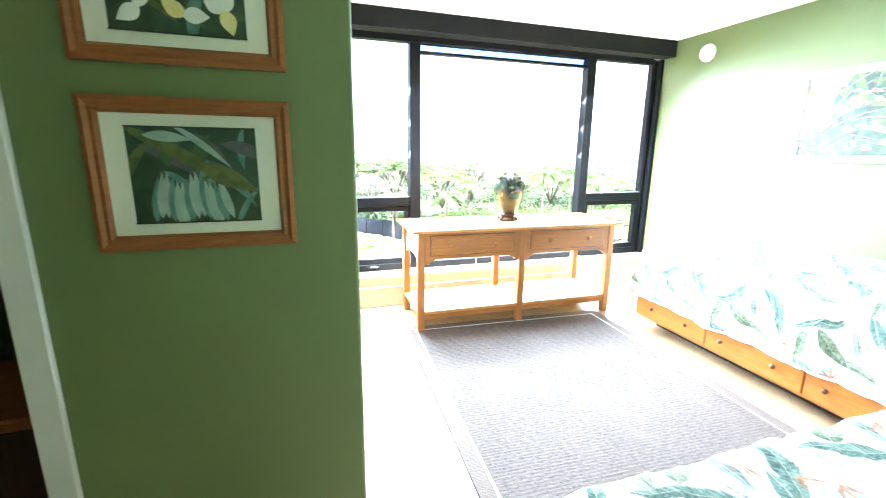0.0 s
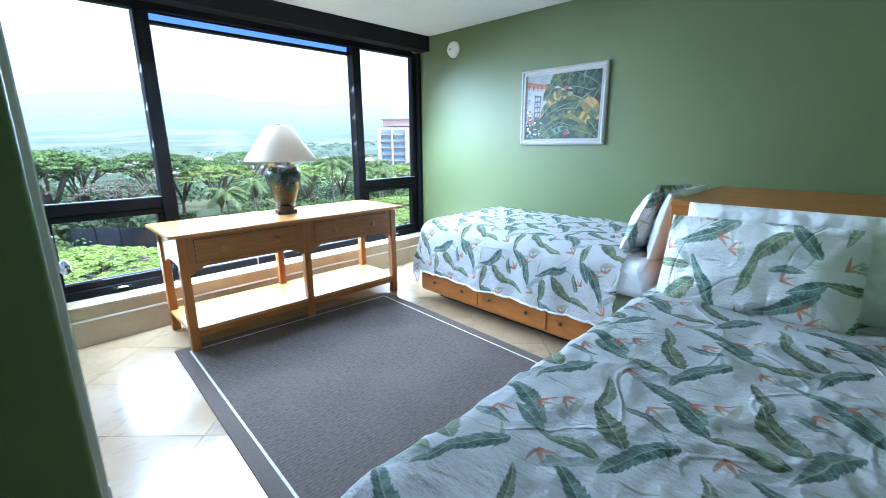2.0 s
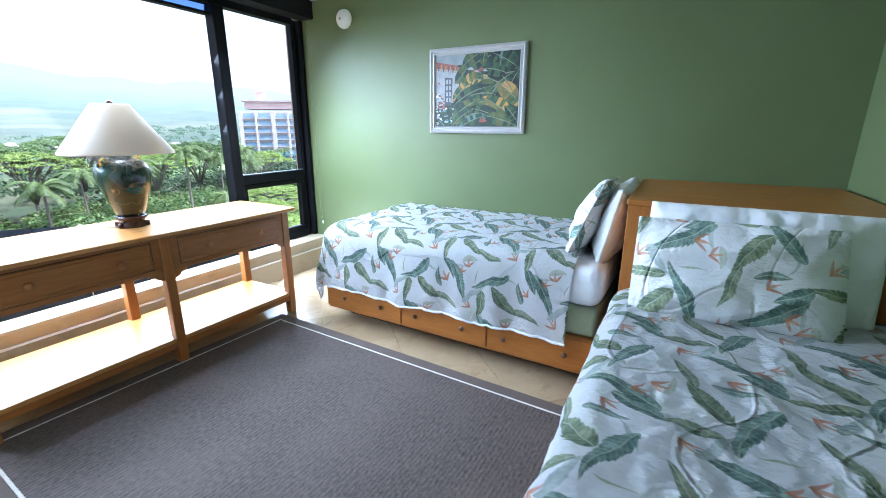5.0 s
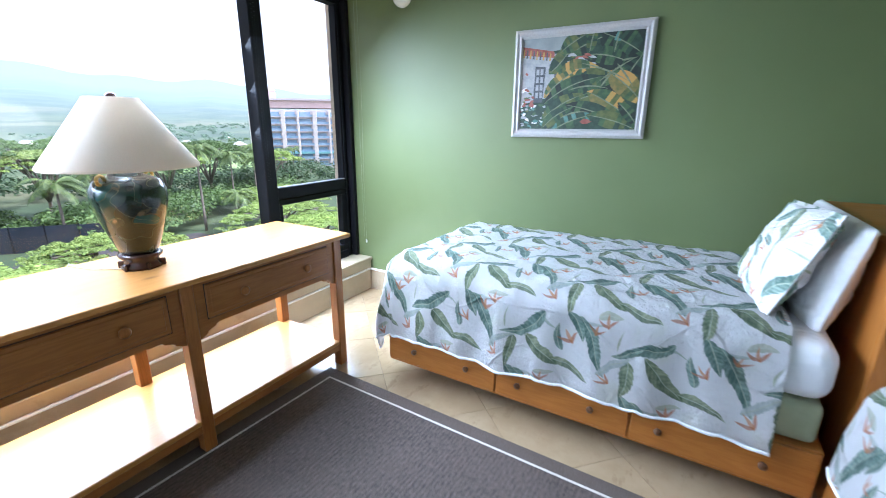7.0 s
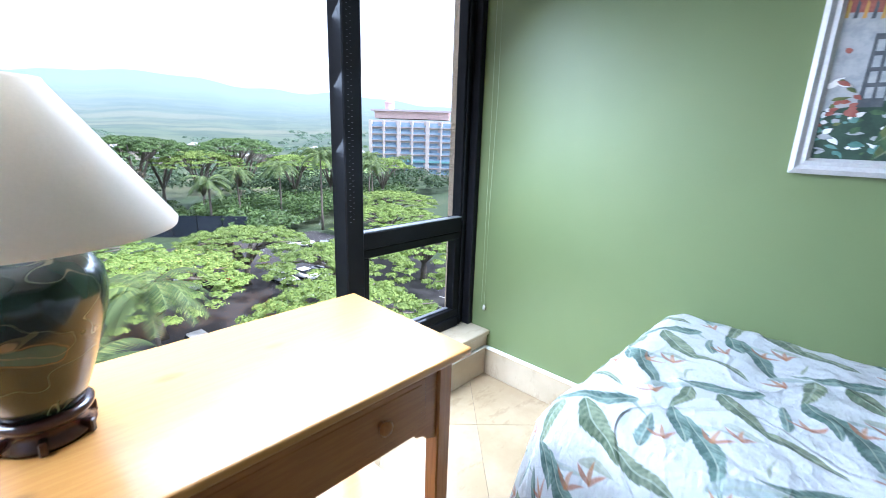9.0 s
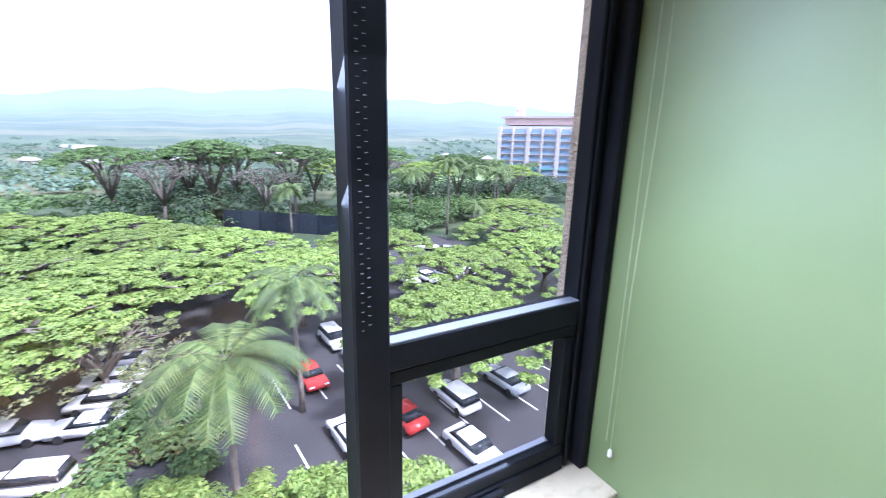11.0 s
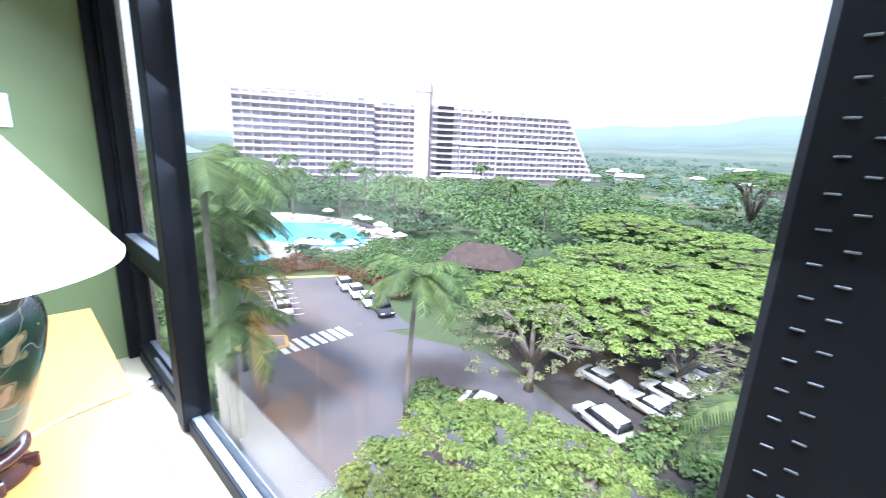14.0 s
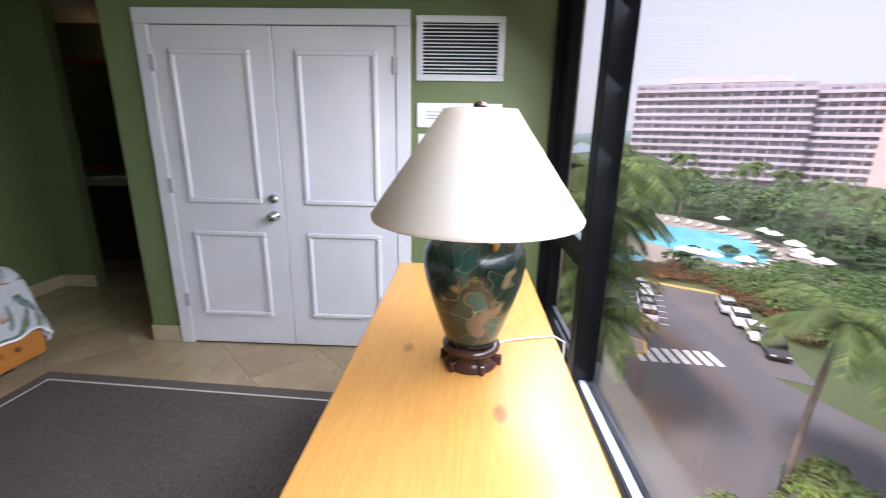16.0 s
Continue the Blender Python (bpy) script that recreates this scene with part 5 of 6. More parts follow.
tagged(part("road", prism([(-14, 2), (-30, 3), (-40, 11), (-41, 17), (-36, 26), (-24, 31), (-6, 26), (-3, 12)], GZ, GZ + 0.06), M_ROADLIGHT), "pale asphalt drive below the building", "road", kind="structure")
tagged(part("car_park_west", prism([(-40, 15.5), (-60, 22.5), (-53, 34.5), (-33, 29.5)], GZ, GZ + 0.064), M_ROADLIGHT), "pale asphalt car park beside the pool", "car park", kind="structure")
tagged(part("car_park", prism([(-24, 32), (-7, 26), (-3, 8), (42, 8), (48, 40), (44, 78), (-4, 82), (-20, 60)], GZ, GZ + 0.055), M_ASPHALT), "dark asphalt car park under spreading trees", "car park", kind="structure")
cw = Vector((-37.7, 16.6, 0))
cd = Vector((0.08, 1.0, 0)).normalized()
stripe_mesh = mesh_of("stripe", box(-1.35, 1.35, -0.30, 0.30, 0, 0.012), M_LINE)
cross = thing("crosswalk", pose(0, 0, GZ + 0.066), "white striped crosswalk on the drive", "crosswalk", kind="structure")
for k in range(8):
    s = new("stripe", stripe_mesh)
    s.parent = cross
    p = cw + cd * (k * 0.95)
    s.location = (p.x, p.y, 0)
isl = thing("traffic_island", pose(-39.2, 15.6, GZ + 0.06), "kerbed planting island with yellow paint", "island", kind="structure")
part("kerb", prism([(-1.2, -2.4), (1.4, -1.6), (1.6, 1.8), (-0.6, 2.6), (-2.6, 0.4)], 0, 0.18), M_YELLOW, isl, "yellow painted kerb")
part("bed", prism([(-1.0, -2.0), (1.1, -1.3), (1.3, 1.5), (-0.5, 2.2), (-2.2, 0.3)], 0.18, 0.22), M_DECK, isl)
far_kerb = thing("kerb", pose(0, 0, GZ + 0.06), "yellow kerb along the car park's far edge", "kerb", kind="structure")
part("kerb_stone", prism([(-60, 22.5), (-53, 34.5), (-53.3, 34.7), (-60.3, 22.7)], 0, 0.2), M_YELLOW, far_kerb)
bay = mesh_of("bay_line", box(-0.07, 0.07, -2.4, 2.4, 0, 0.012), M_LINE)
lines = thing("parking_lines", pose(0, 0, GZ + 0.07), "white painted bay lines", "road marking", kind="structure")
for k in range(15):
    for y in (31.6, 22.6):
        s = new("bay_line", bay)
        s.parent = lines
        s.location = (3.2 + k * 2.75, y, -0.01)
        s.rotation_euler = (0, 0, radians(6))
for k in range(9):
    s = new("bay_line", bay)
    s.parent = lines
    s.location = (-45.0 - k * 1.75, 20.2 + k * 0.62, 0.0)
    s.rotation_euler = (0, 0, radians(-20))

# pool with its deck and parasols
deck = tagged(part("pool_deck", prism([(-84 + 27 * math.cos(a) * (1 + 0.1 * math.sin(3 * a)), 44 + 17 * math.sin(a)) for a in np.linspace(0, 6.1, 36)], GZ, GZ + 0.25), M_DECK), "pale paved deck round the pool", "pavement", kind="structure")
tagged(part("pool", prism([(-82 + 12.5 * math.cos(a) * (1 + 0.16 * math.sin(2 * a + 1)), 45 + 10.5 * math.sin(a) * (1 + 0.14 * math.cos(3 * a))) for a in np.linspace(0, 6.15, 44)], GZ + 0.25, GZ + 0.33), M_POOL), "turquoise freeform swimming pool", "pool", kind="structure")
tagged(part("wading_pool", prism([(-71 + 4.0 * math.cos(a), 27 + 3.2 * math.sin(a)) for a in np.linspace(0, 6.0, 24)], GZ + 0.05, GZ + 0.30), M_POOL), "small turquoise wading pool", "pool", kind="structure")
M_CANVAS = surface("pale_canvas", (0.66, 0.62, 0.56), (0.74, 0.70, 0.64), 3.0, 0.9, bump=0.1)
par = thing("parasol", pose(-62, 52, GZ + 0.25), "pale canvas parasol on the pool deck", "parasol", "parasols")
part("canopy", lathe([(1.5, 2.3), (1.52, 2.36), (0.1, 3.0), (0.0, 3.02)], 8), M_CANVAS, par)
part("pole", lathe([(0.04, 0), (0.03, 2.9), (0.0, 2.95)], 8), M_STEEL, par)
r7 = random.Random(7)
for k in range(13):
    a = r7.uniform(-0.9, 3.6)
    copy_thing(par, pose(-84 + 22.5 * math.cos(a), 44 + 13.5 * math.sin(a), GZ + 0.25, 0, 0, 40 * k))
lounger = thing("sun_lounger", pose(-64, 47, GZ + 0.25), "pale sun lounger beside the pool", "lounger", "loungers")
part("bed", box(-0.35, 0.35, -1.0, 0.4, 0.28, 0.36), M_CANVAS, lounger)
part("backrest", turn_bm(box(-0.35, 0.35, 0, 0.7, -0.03, 0.04), pose(0, 0.4, 0.32, 35, 0, 0)), M_CANVAS, lounger)
for sx in (-0.3, 0.3):
    for sy in (-0.9, 0.35):
        part("leg", box(sx - 0.03, sx + 0.03, sy - 0.03, sy + 0.03, 0, 0.28), M_STEEL, lounger)
for k in range(26):
    a = -0.5 + k * 0.16
    copy_thing(lounger, pose(-84.5 + 19.5 * math.cos(a), 43 + 12.4 * math.sin(a), GZ + 0.25, 0, 0, math.degrees(a) - 90))

# ---- trees ----


def leaf_cloud(pads, per, leaf, seed, flat_k=0.45):
    """Leaves in flattened pads: rows of (x, y, z, radius). Gives points and faces."""
    r = np.random.RandomState(seed)
    centres = np.repeat(np.array(pads), per, axis=0)
    n = len(centres)
    d = r.normal(size=(n, 3))
    d /= np.linalg.norm(d, axis=1)[:, None]
    d[:, 2] = np.abs(d[:, 2]) * 0.9 - 0.15
    rad = centres[:, 3] * (0.45 + 0.6 * r.rand(n))
    pos = centres[:, :3] + d * rad[:, None] * np.array([1, 1, flat_k])
    nrm = d * np.array([0.8, 0.8, 1.0]) + np.array([0, 0, 0.7]) + 0.45 * r.normal(size=(n, 3))
    nrm /= np.linalg.norm(nrm, axis=1)[:, None]
    t = np.cross(nrm, r.normal(size=(n, 3)))
    t /= np.linalg.norm(t, axis=1)[:, None] + 1e-9
    b = np.cross(nrm, t)
    s = leaf * (0.6 + 0.8 * r.rand(n))[:, None]
    verts = np.stack([pos - t * s, pos - b * s * 0.55, pos + t * s, pos + b * s * 0.55], 1).reshape(-1, 3)
    faces = np.arange(4 * n).reshape(-1, 4)
    return verts, faces


def cloud_mesh(name, verts, faces, material):
    me = bpy.data.meshes.new(name)
    me.from_pydata(verts.tolist(), [], faces.tolist())
    me.materials.append(material)
    return me


def monkeypod_meshes(seed, R, crown_h, material, per=130, pads_n=230, leaf=0.135, thick=1.0):
    """A wide umbrella crown in tiers, and a trunk that forks low into spreading limbs. Base at z = 0, crown top near crown_h."""
    r = random.Random(seed)
    pads = []
    for k in range(pads_n):
        q = math.sqrt((k + 0.5) / pads_n)
        a = k * 2.39996 + r.uniform(-0.25, 0.25)
        rr = R * q * (1 + 0.10 * math.sin(3 * a + seed)) * r.uniform(0.93, 1.05)
        z = crown_h - 0.30 * R * q ** 2.4 + r.uniform(-0.5, 0.25) * (0.4 + q)
        pads.append((rr * math.cos(a), rr * math.sin(a), z - 0.5, r.uniform(0.5, 0.95) * thick * R / 8.5))
    crown = cloud_mesh("crown", *leaf_cloud(pads, per, leaf * R / 8.0, seed), material)
    bm = bmesh.new()
    fork = crown_h * 0.36
    limbs = [tube([(0, 0, 0), (0.1, 0.05, fork * 0.5), (0, 0, fork)], [0.55, 0.42, 0.40], 9)]
    for k in range(8):
        a = k * 0.785 + r.uniform(-0.3, 0.3)
        L = R * r.uniform(0.55, 0.85)
        mid = (L * 0.4 * math.cos(a), L * 0.4 * math.sin(a), fork + (crown_h - fork) * 0.5)
        end = (L * math.cos(a + 0.2), L * math.sin(a + 0.2), crown_h - 0.30 * R * (L / R) ** 2.4 - 0.7)
        limbs.append(tube([(0, 0, fork * 0.9), mid, end], [0.3, 0.2, 0.07], 7))
        for j in range(3):
            e2 = (end[0] * 0.8 + r.uniform(-2, 2), end[1] * 0.8 + r.uniform(-2, 2), end[2] + 0.2)
            limbs.append(tube([mid, ((mid[0] + e2[0]) / 2, (mid[1] + e2[1]) / 2, (mid[2] + e2[2]) / 2 + 0.4), e2], [0.14, 0.1, 0.04], 6))
    for b in limbs:
        tmp = bpy.data.meshes.new("tmp")
        b.to_mesh(tmp)
        b.free()
        bm.from_mesh(tmp)
        bpy.data.meshes.remove(tmp)
    trunk = mesh_of("trunk", bm, M_BARK, True)
    return crown, trunk


def plant_tree(meshes, x, y, s, spin, label, group="monkeypod trees", squash=1.0):
    ob = thing("monkeypod_tree", pose(x, y, GZ, 0, 0, spin) @ Matrix.Diagonal((s, s, s * squash, 1)), label, "tree", group)
    for nm, me in (("crown", meshes[0]), ("trunk", meshes[1])):
        c = new(nm, me)
        c.parent = ob
    return ob


MK = [monkeypod_meshes(3, 8.0, 8.4, M_MONKEY), monkeypod_meshes(8, 8.0, 8.0, M_MONKEY), monkeypod_meshes(14, 8.0, 8.2, M_MONKEY2, 55, 110)]
MK_TALL = [monkeypod_meshes(31, 9.0, 16.3, M_BELT, 95, 150, 0.17, 1.5), monkeypod_meshes(37, 9.0, 15.2, M_MONKEY, 90, 150, 0.17, 1.4), monkeypod_meshes(41, 9.0, 14.0, M_BARE, 36, 120, 0.12, 1.3)]
MK_NEAR = monkeypod_meshes(21, 8.0, 8.4, M_MONKEY, 270, 190, 0.10)
plant_tree(MK[0], 1.6, 10.0, 0.72, 60, "small green umbrella tree beside a larger one", squash=1.42)
plant_tree(MK_NEAR, -7.0, 10.6, 1.15, 20, "bright green umbrella tree close below the window", squash=0.86)
near = ((15.8, 25.5, 1.0, 200, 0), (20, 54, 1.0, 10, 1), (-8.5, 37, 0.7, 35, 2), (-20, 37, 1.05, 15, 0), (-17.5, 28.5, 0.85, 40, 2), (-15.5, 40, 1.25, 80, 0), (-8, 50, 1.3, 10, 1), (-20, 54, 1.3, 140, 0), (-6, 66, 1.35, 200, 1), (-2.5, 31, 0.62, 250, 2),
        (7.5, 44, 1.12, 60, 0), (2.0, 60, 1.22, 100, 1), (25, 39, 1.0, 300, 1), (39, 40, 1.1, 33, 0), (46, 56, 1.2, 70, 1), (-14, 80, 1.3, 95, 1), (-30, 84, 1.4, 60, 0), (33, 24, 0.8, 20, 0), (58, 70, 1.3, 20, 0))
for x, y, s, a, k in near:
    plant_tree(MK[k], x, y, s, a, "wide green umbrella tree over parked cars" if k < 2 else "sparse olive umbrella tree with bare limbs", squash=1.0 / max(s, 0.9))
for x, y, s, a, k in ((-17, 118, 0.95, 70, 0), (-7, 110, 0.95, 130, 2), (-2, 126, 0.95, 30, 0), (9, 124, 0.95, 95, 0), (28, 120, 0.95, 150, 0), (3, 118, 1.05, 190, 0), (13, 104, 0.85, 250, 2), (21, 112, 1.0, 310, 0), (33, 108, 0.9, 20, 1), (43, 112, 1.0, 80, 0), (54, 104, 0.85, 140, 1), (66, 106, 0.9, 200, 0), (80, 100, 0.8, 260, 1), (52, 128, 0.95, 0, 2)):
    plant_tree(MK_TALL[k], x, y, s * 1.12, a, "tall umbrella tree with bare spreading limbs" if k < 2 else "leafless grey tree with fine twigs")


def palm_meshes(h, seed, fronds=22, L=4.1):
    r = random.Random(seed)
    lean_x, lean_y = r.uniform(-0.4, 0.4), r.uniform(-0.4, 0.4)
    pts = [(lean_x * s * s, lean_y * s * s, h * s) for s in (0, 0.25, 0.5, 0.75, 1)]
    trunk = mesh_of("trunk", tube(pts, [0.26, 0.19, 0.17, 0.15, 0.14], 9), M_BARK, True)
    out = []
    for k in range(fronds):
        a = k * 2.39996 + r.uniform(-0.2, 0.2)
        rise = r.uniform(0.0, 1.75)
        LL = L * r.uniform(0.85, 1.1)
        V, F = [], []
        spine = []
        for j in range(11):
            s = j / 10
            rad = LL * (s - 0.16 * s * s * (1.1 - rise * 0.5))
            z = LL * (rise * 0.62 * s - (0.62 + 0.25 * rise) * s * s)
            spine.append(Vector((rad * math.cos(a), rad * math.sin(a), z)))
        across = Vector((-math.sin(a), math.cos(a), 0))
        for j in range(1, 10):
            for q in (0.0, 0.25, 0.5, 0.75):
                p = spine[j].lerp(spine[j + 1], q)
                d = (spine[j + 1] - spine[j]).normalized()
                w = 0.85 * math.sin(math.pi * min(1, (j + q + 0.8) / 11.5)) ** 0.6
                for side in (-1, 1):
                    tip = p + across * side * w + d * 0.45 * w + Vector((0, 0, -0.42 * w))
                    i = len(V)
                    V += [p - d * 0.05, p + d * 0.07, tip]
                    F.append((i, i + 1, i + 2))
        for j in range(10):
            i = len(V)
            V += [spine[j] + across * 0.03, spine[j] - across * 0.03, spine[j + 1] - across * 0.02, spine[j + 1] + across * 0.02]
            F.append((i, i + 1, i + 2, i + 3))
        me = bpy.data.meshes.new("frond")
        me.from_pydata([tuple(v) for v in V], [], F)
        me.materials.append(M_PALM)
        out.append(me)
    return trunk, out, (lean_x, lean_y, h)


PALMS = [palm_meshes(10.5, 2), palm_meshes(8.0, 5, 20, 3.6), palm_meshes(13.0, 9, 24, 4.2)]


def plant_palm(k, x, y, s, spin):
    trunk, fronds, top = PALMS[k]
    ob = thing("palm_tree", pose(x, y, GZ, 0, 0, spin) @ Matrix.Scale(s, 4), "coconut palm with drooping fronds", "palm", "coconut palms")
    c = new("trunk", trunk)
    c.parent = ob
    for me in fronds:
        f = new("frond", me)
        f.parent = ob
        f.location = top


for k, x, y, s, a in ((2, -25.5, 7.3, 1.36, 0), (2, -30, 9.4, 1.12, 120), (0, -27.6, 8.9, 1.05, 200), (1, -26.2, 8.0, 1.1, 50), (2, -36, 12.5, 1.0, 20), (0, -21.6, 18.4, 1.05, 0), (2, -31, 8.0, 0.95, 70), (0, -34.5, 9.5, 0.9, 140), (2, -42, 11.5, 1.0, 30), (1, -29.5, 6.2, 0.85, 210), (2, -50, 13, 1.05, 90), (0, -58, 18, 1.0, 10), (2, -66, 20, 1.05, 200),
                      (0, -0.9, 18.2, 0.98, 30), (0, 4.2, 28.5, 0.95, 75), (1, 27, 86, 1.3, 20), (0, 34, 90, 1.1, 50), (1, 16, 92, 1.2, 80),
                      (2, -98, 62, 1.0, 33), (0, -104, 52, 1.1, 75), (2, -92, 66, 0.95, 160), (0, -80, 66, 1.1, 220), (2, -110, 72, 1.0, 10), (0, -72, 66, 1.0, 310), (2, -118, 58, 1.1, 66), (0, -60, 84, 1.1, 12), (2, -52, 96, 0.95, 44), (0, -74, 100, 1.0, 99), (2, -88, 108, 1.0, 5), (0, -45, 76, 1.0, 150), (0, -95, 36, 1.0, 20), (2, 46, 78, 1.2, 20), (2, 57, 84, 1.05, 70), (1, 48, 70, 0.95, 150), (0, 64, 84, 1.2, 40), (2, 72, 96, 1.1, 90), (0, 42, 88, 1.2, 10), (0, 100, 118, 1.1, 20), (2, 112, 126, 0.9, 200)):
    plant_palm(k, x, y, s, a)

# hedges, undergrowth and far woods: nobody could count them
r9 = np.random.RandomState(9)


def scatter(n, xr, yr, rad, z, keep=None):
    pads = []
    while len(pads) < n:
        x, y = r9.uniform(*xr), r9.uniform(*yr)
        if keep is None or keep(x, y):
            q = r9.uniform(*rad)
            pads.append((x, y, GZ + z * q, q))
    return pads


def stuff(name, pads, per, leaf, material, label, category, k=0.75):
    ob = new(name, cloud_mesh(name, *leaf_cloud(pads, per, leaf, 4, k), material))
    return tagged(ob, label, category, kind="stuff")


stuff("hedge", scatter(70, (-62, -40), (33.5, 37.5), (0.9, 1.6), 0.5) + scatter(60, (-66, -58), (20, 34), (0.9, 1.6), 0.5), 130, 0.16, M_RUST, "reddish clipped hedge between car park and pool", "hedge")
stuff("shrubs", scatter(330, (-62, -22), (35, 62), (1.0, 2.6), 0.65) + scatter(60, (-40, -30), (2, 9), (0.8, 1.8), 0.6) + scatter(70, (-62, -42), (8, 17), (1.0, 2.2), 0.6) + scatter(26, (-24, -16), (20, 24), (0.7, 1.3), 0.5) + scatter(40, (-8, 0), (24, 36), (0.8, 1.5), 0.6), 150, 0.2, M_SHRUB, "dense green shrubs between the drives", "shrubs")
stuff("garden_trees", scatter(300, (-130, -20), (58, 150), (2.2, 4.2), 1.1, lambda x, y: y > 58 + 0.15 * -x or x > -50), 90, 0.5, M_SHRUB, "mixed garden trees round the hotel", "trees")
stuff("pool_garden", scatter(60, (-112, -62), (58, 74), (1.6, 3.0), 1.0) + scatter(46, (-120, -66), (14, 26), (1.5, 3.0), 1.0) + scatter(14, (-76, -64), (30, 52), (0.9, 1.7), 0.8), 110, 0.34, M_DEEP, "dark green garden round the pool", "shrubs")
stuff("hotel_garden", scatter(230, (-190, -60), (50, 215), (2.4, 4.6), 0.9, lambda x, y: 125 < math.hypot(x, y) < 203), 80, 0.55, M_FARLEAF, "garden trees along the hotel front", "trees")
stuff("dark_trees", scatter(330, (-20, 130), (104, 185), (2.6, 5.4), 1.05, lambda x, y: noise.noise((x * 0.03, y * 0.03, 2)) > -0.25), 110, 0.5, M_DEEP, "dark green belt of trees behind the car park", "trees")
stuff("undergrowth", scatter(210, (-45, 100), (101, 124), (1.1, 2.3), 0.8) + scatter(150, (30, 105), (76, 104), (1.8, 4.2), 0.95, lambda x, y: y > 62 + 0.45 * x and y < 150 - 0.3 * x), 120, 0.34, M_BELT, "dense green undergrowth below tall trees", "shrubs")
stuff("far_hedge", scatter(120, (-40, 0), (84, 104), (1.6, 3.2), 0.9), 110, 0.34, M_DEEP, "dark shrubs behind the umbrella trees", "shrubs")
# Paler, bluer leaves: the haze of distance is put into the base colour.
M_HAZEWOOD = foliage("hazed_wood_leaves", (0.09, 0.16, 0.11), (0.20, 0.30, 0.20), (0.15, 0.23, 0.17))


def on_slope(pads):
    """Lifts far crowns to the rising ground."""
    out = []
    for x, y, z, q in pads:
        r, yaw = math.hypot(x, y), math.degrees(math.atan2(-x, y))
        f = max(0.0, (r - 420) / 4380)
        out.append((x, y, z + (4800 * math.tan(radians(slope_at(yaw))) - GZ) * f ** 1.15, q))
    return out


stuff("far_woods", on_slope(scatter(760, (-420, 560), (170, 620), (2.5, 7.0), 0.35, lambda x, y: abs(x) < y * 1.15 and noise.noise((x * 0.012, y * 0.008, 0)) > -0.12)), 60, 0.9, M_HAZEWOOD, "far woods and gardens on the plain", "woods")
stuff("far_light_woods", on_slope(scatter(300, (-300, 420), (170, 420), (3.0, 6.5), 0.45, lambda x, y: abs(x) < y * 1.15)), 60, 0.9, M_SHRUB, "lighter far tree crowns on the plain", "woods")

M_MEADOW = surface("mown_meadow", (0.17, 0.27, 0.09), (0.24, 0.34, 0.12), 0.03, 0.95, bump=0.2, fine=2.0, dist=0.05)
tagged(part("meadow", prism([(60, 150), (150, 190), (250, 290), (120, 260)], GZ, GZ + 0.4), M_MEADOW), "bright green open meadow behind the trees", "meadow", kind="structure")

# far roofs in the gardens
M_ROOFPALE = surface("pale_roofing", (0.42, 0.43, 0.43), (0.55, 0.55, 0.53), 0.3, 0.8, bump=0.1)
fh = thing("far_house", pose(60, 330, GZ), "small far house with a pale roof", "house", "far houses")
part("wall", box(-8, 8, -5, 5, 0, 6.0), M_DECK, fh)
rb = bmesh.new()
rv = [rb.verts.new(p) for p in ((-9, -6, 6.0), (9, -6, 6.0), (9, 6, 6.0), (-9, 6, 6.0), (-8, 0, 9.4), (8, 0, 9.4))]
for q in ((0, 1, 5, 4), (1, 2, 5), (2, 3, 4, 5), (3, 0, 4), (3, 2, 1, 0)):
    rb.faces.new([rv[i] for i in q])
part("roof", rb, M_ROOFPALE, fh)
for k in range(34):
    x, y = r9.uniform(-150, 330), r9.uniform(260, 560)
    copy_thing(fh, pose(x, y, GZ + 0.012 * max(0.0, y - 380), 0, 0, r9.uniform(0, 180)) @ Matrix.Scale(r9.uniform(0.5, 0.95), 4))

# brown-roofed pavilion by the pool
M_SHINGLE = surface("brown_shingles", (0.055, 0.038, 0.032), (0.095, 0.068, 0.056), 0.8, 0.9, bump=0.6, fine=6, dist=0.05)
hut = thing("pavilion", pose(-41, 51, GZ, 0, 0, 30) @ Matrix.Scale(0.78, 4), "garden pavilion with a brown hipped roof", "pavilion")
part("wall", box(-6.5, 6.5, -4.5, 4.5, 0, 3.2), M_DECK, hut)
rb = bmesh.new()
rv = [rb.verts.new(p) for p in ((-8, -6, 3.0), (8, -6, 3.0), (8, 6, 3.0), (-8, 6, 3.0), (-3.5, 0, 6.6), (3.5, 0, 6.6))]
for q in ((0, 1, 5, 4), (1, 2, 5), (2, 3, 4, 5), (3, 0, 4), (3, 2, 1, 0)):
    rb.faces.new([rv[i] for i in q])
part("roof", rb, M_SHINGLE, hut, "brown shingled roof")
M_NET = surface("dark_fence_mesh", (0.012, 0.02, 0.032), (0.02, 0.03, 0.045), 1.0, 0.9, bump=0.1)
fen = thing("screen_fence", pose(0, 0, GZ), "tall dark screened fence", "fence", kind="structure")
for k in range(8):
    a, b = Vector((4 + k * 3.4, 104 - k * 3.0, 0)), Vector((7.3 + k * 3.4, 101.1 - k * 3.0, 0))
    n = Vector((0.66, 0.75, 0)) * 0.05
    part("screen", prism([(a - n).to_2d(), (b - n).to_2d(), (b + n).to_2d(), (a + n).to_2d()], 0.0, 4.2), M_NET, fen)
    part("post", box(a.x - 0.08, a.x + 0.08, a.y - 0.08, a.y + 0.08, 0, 4.4), M_BLACK, fen)

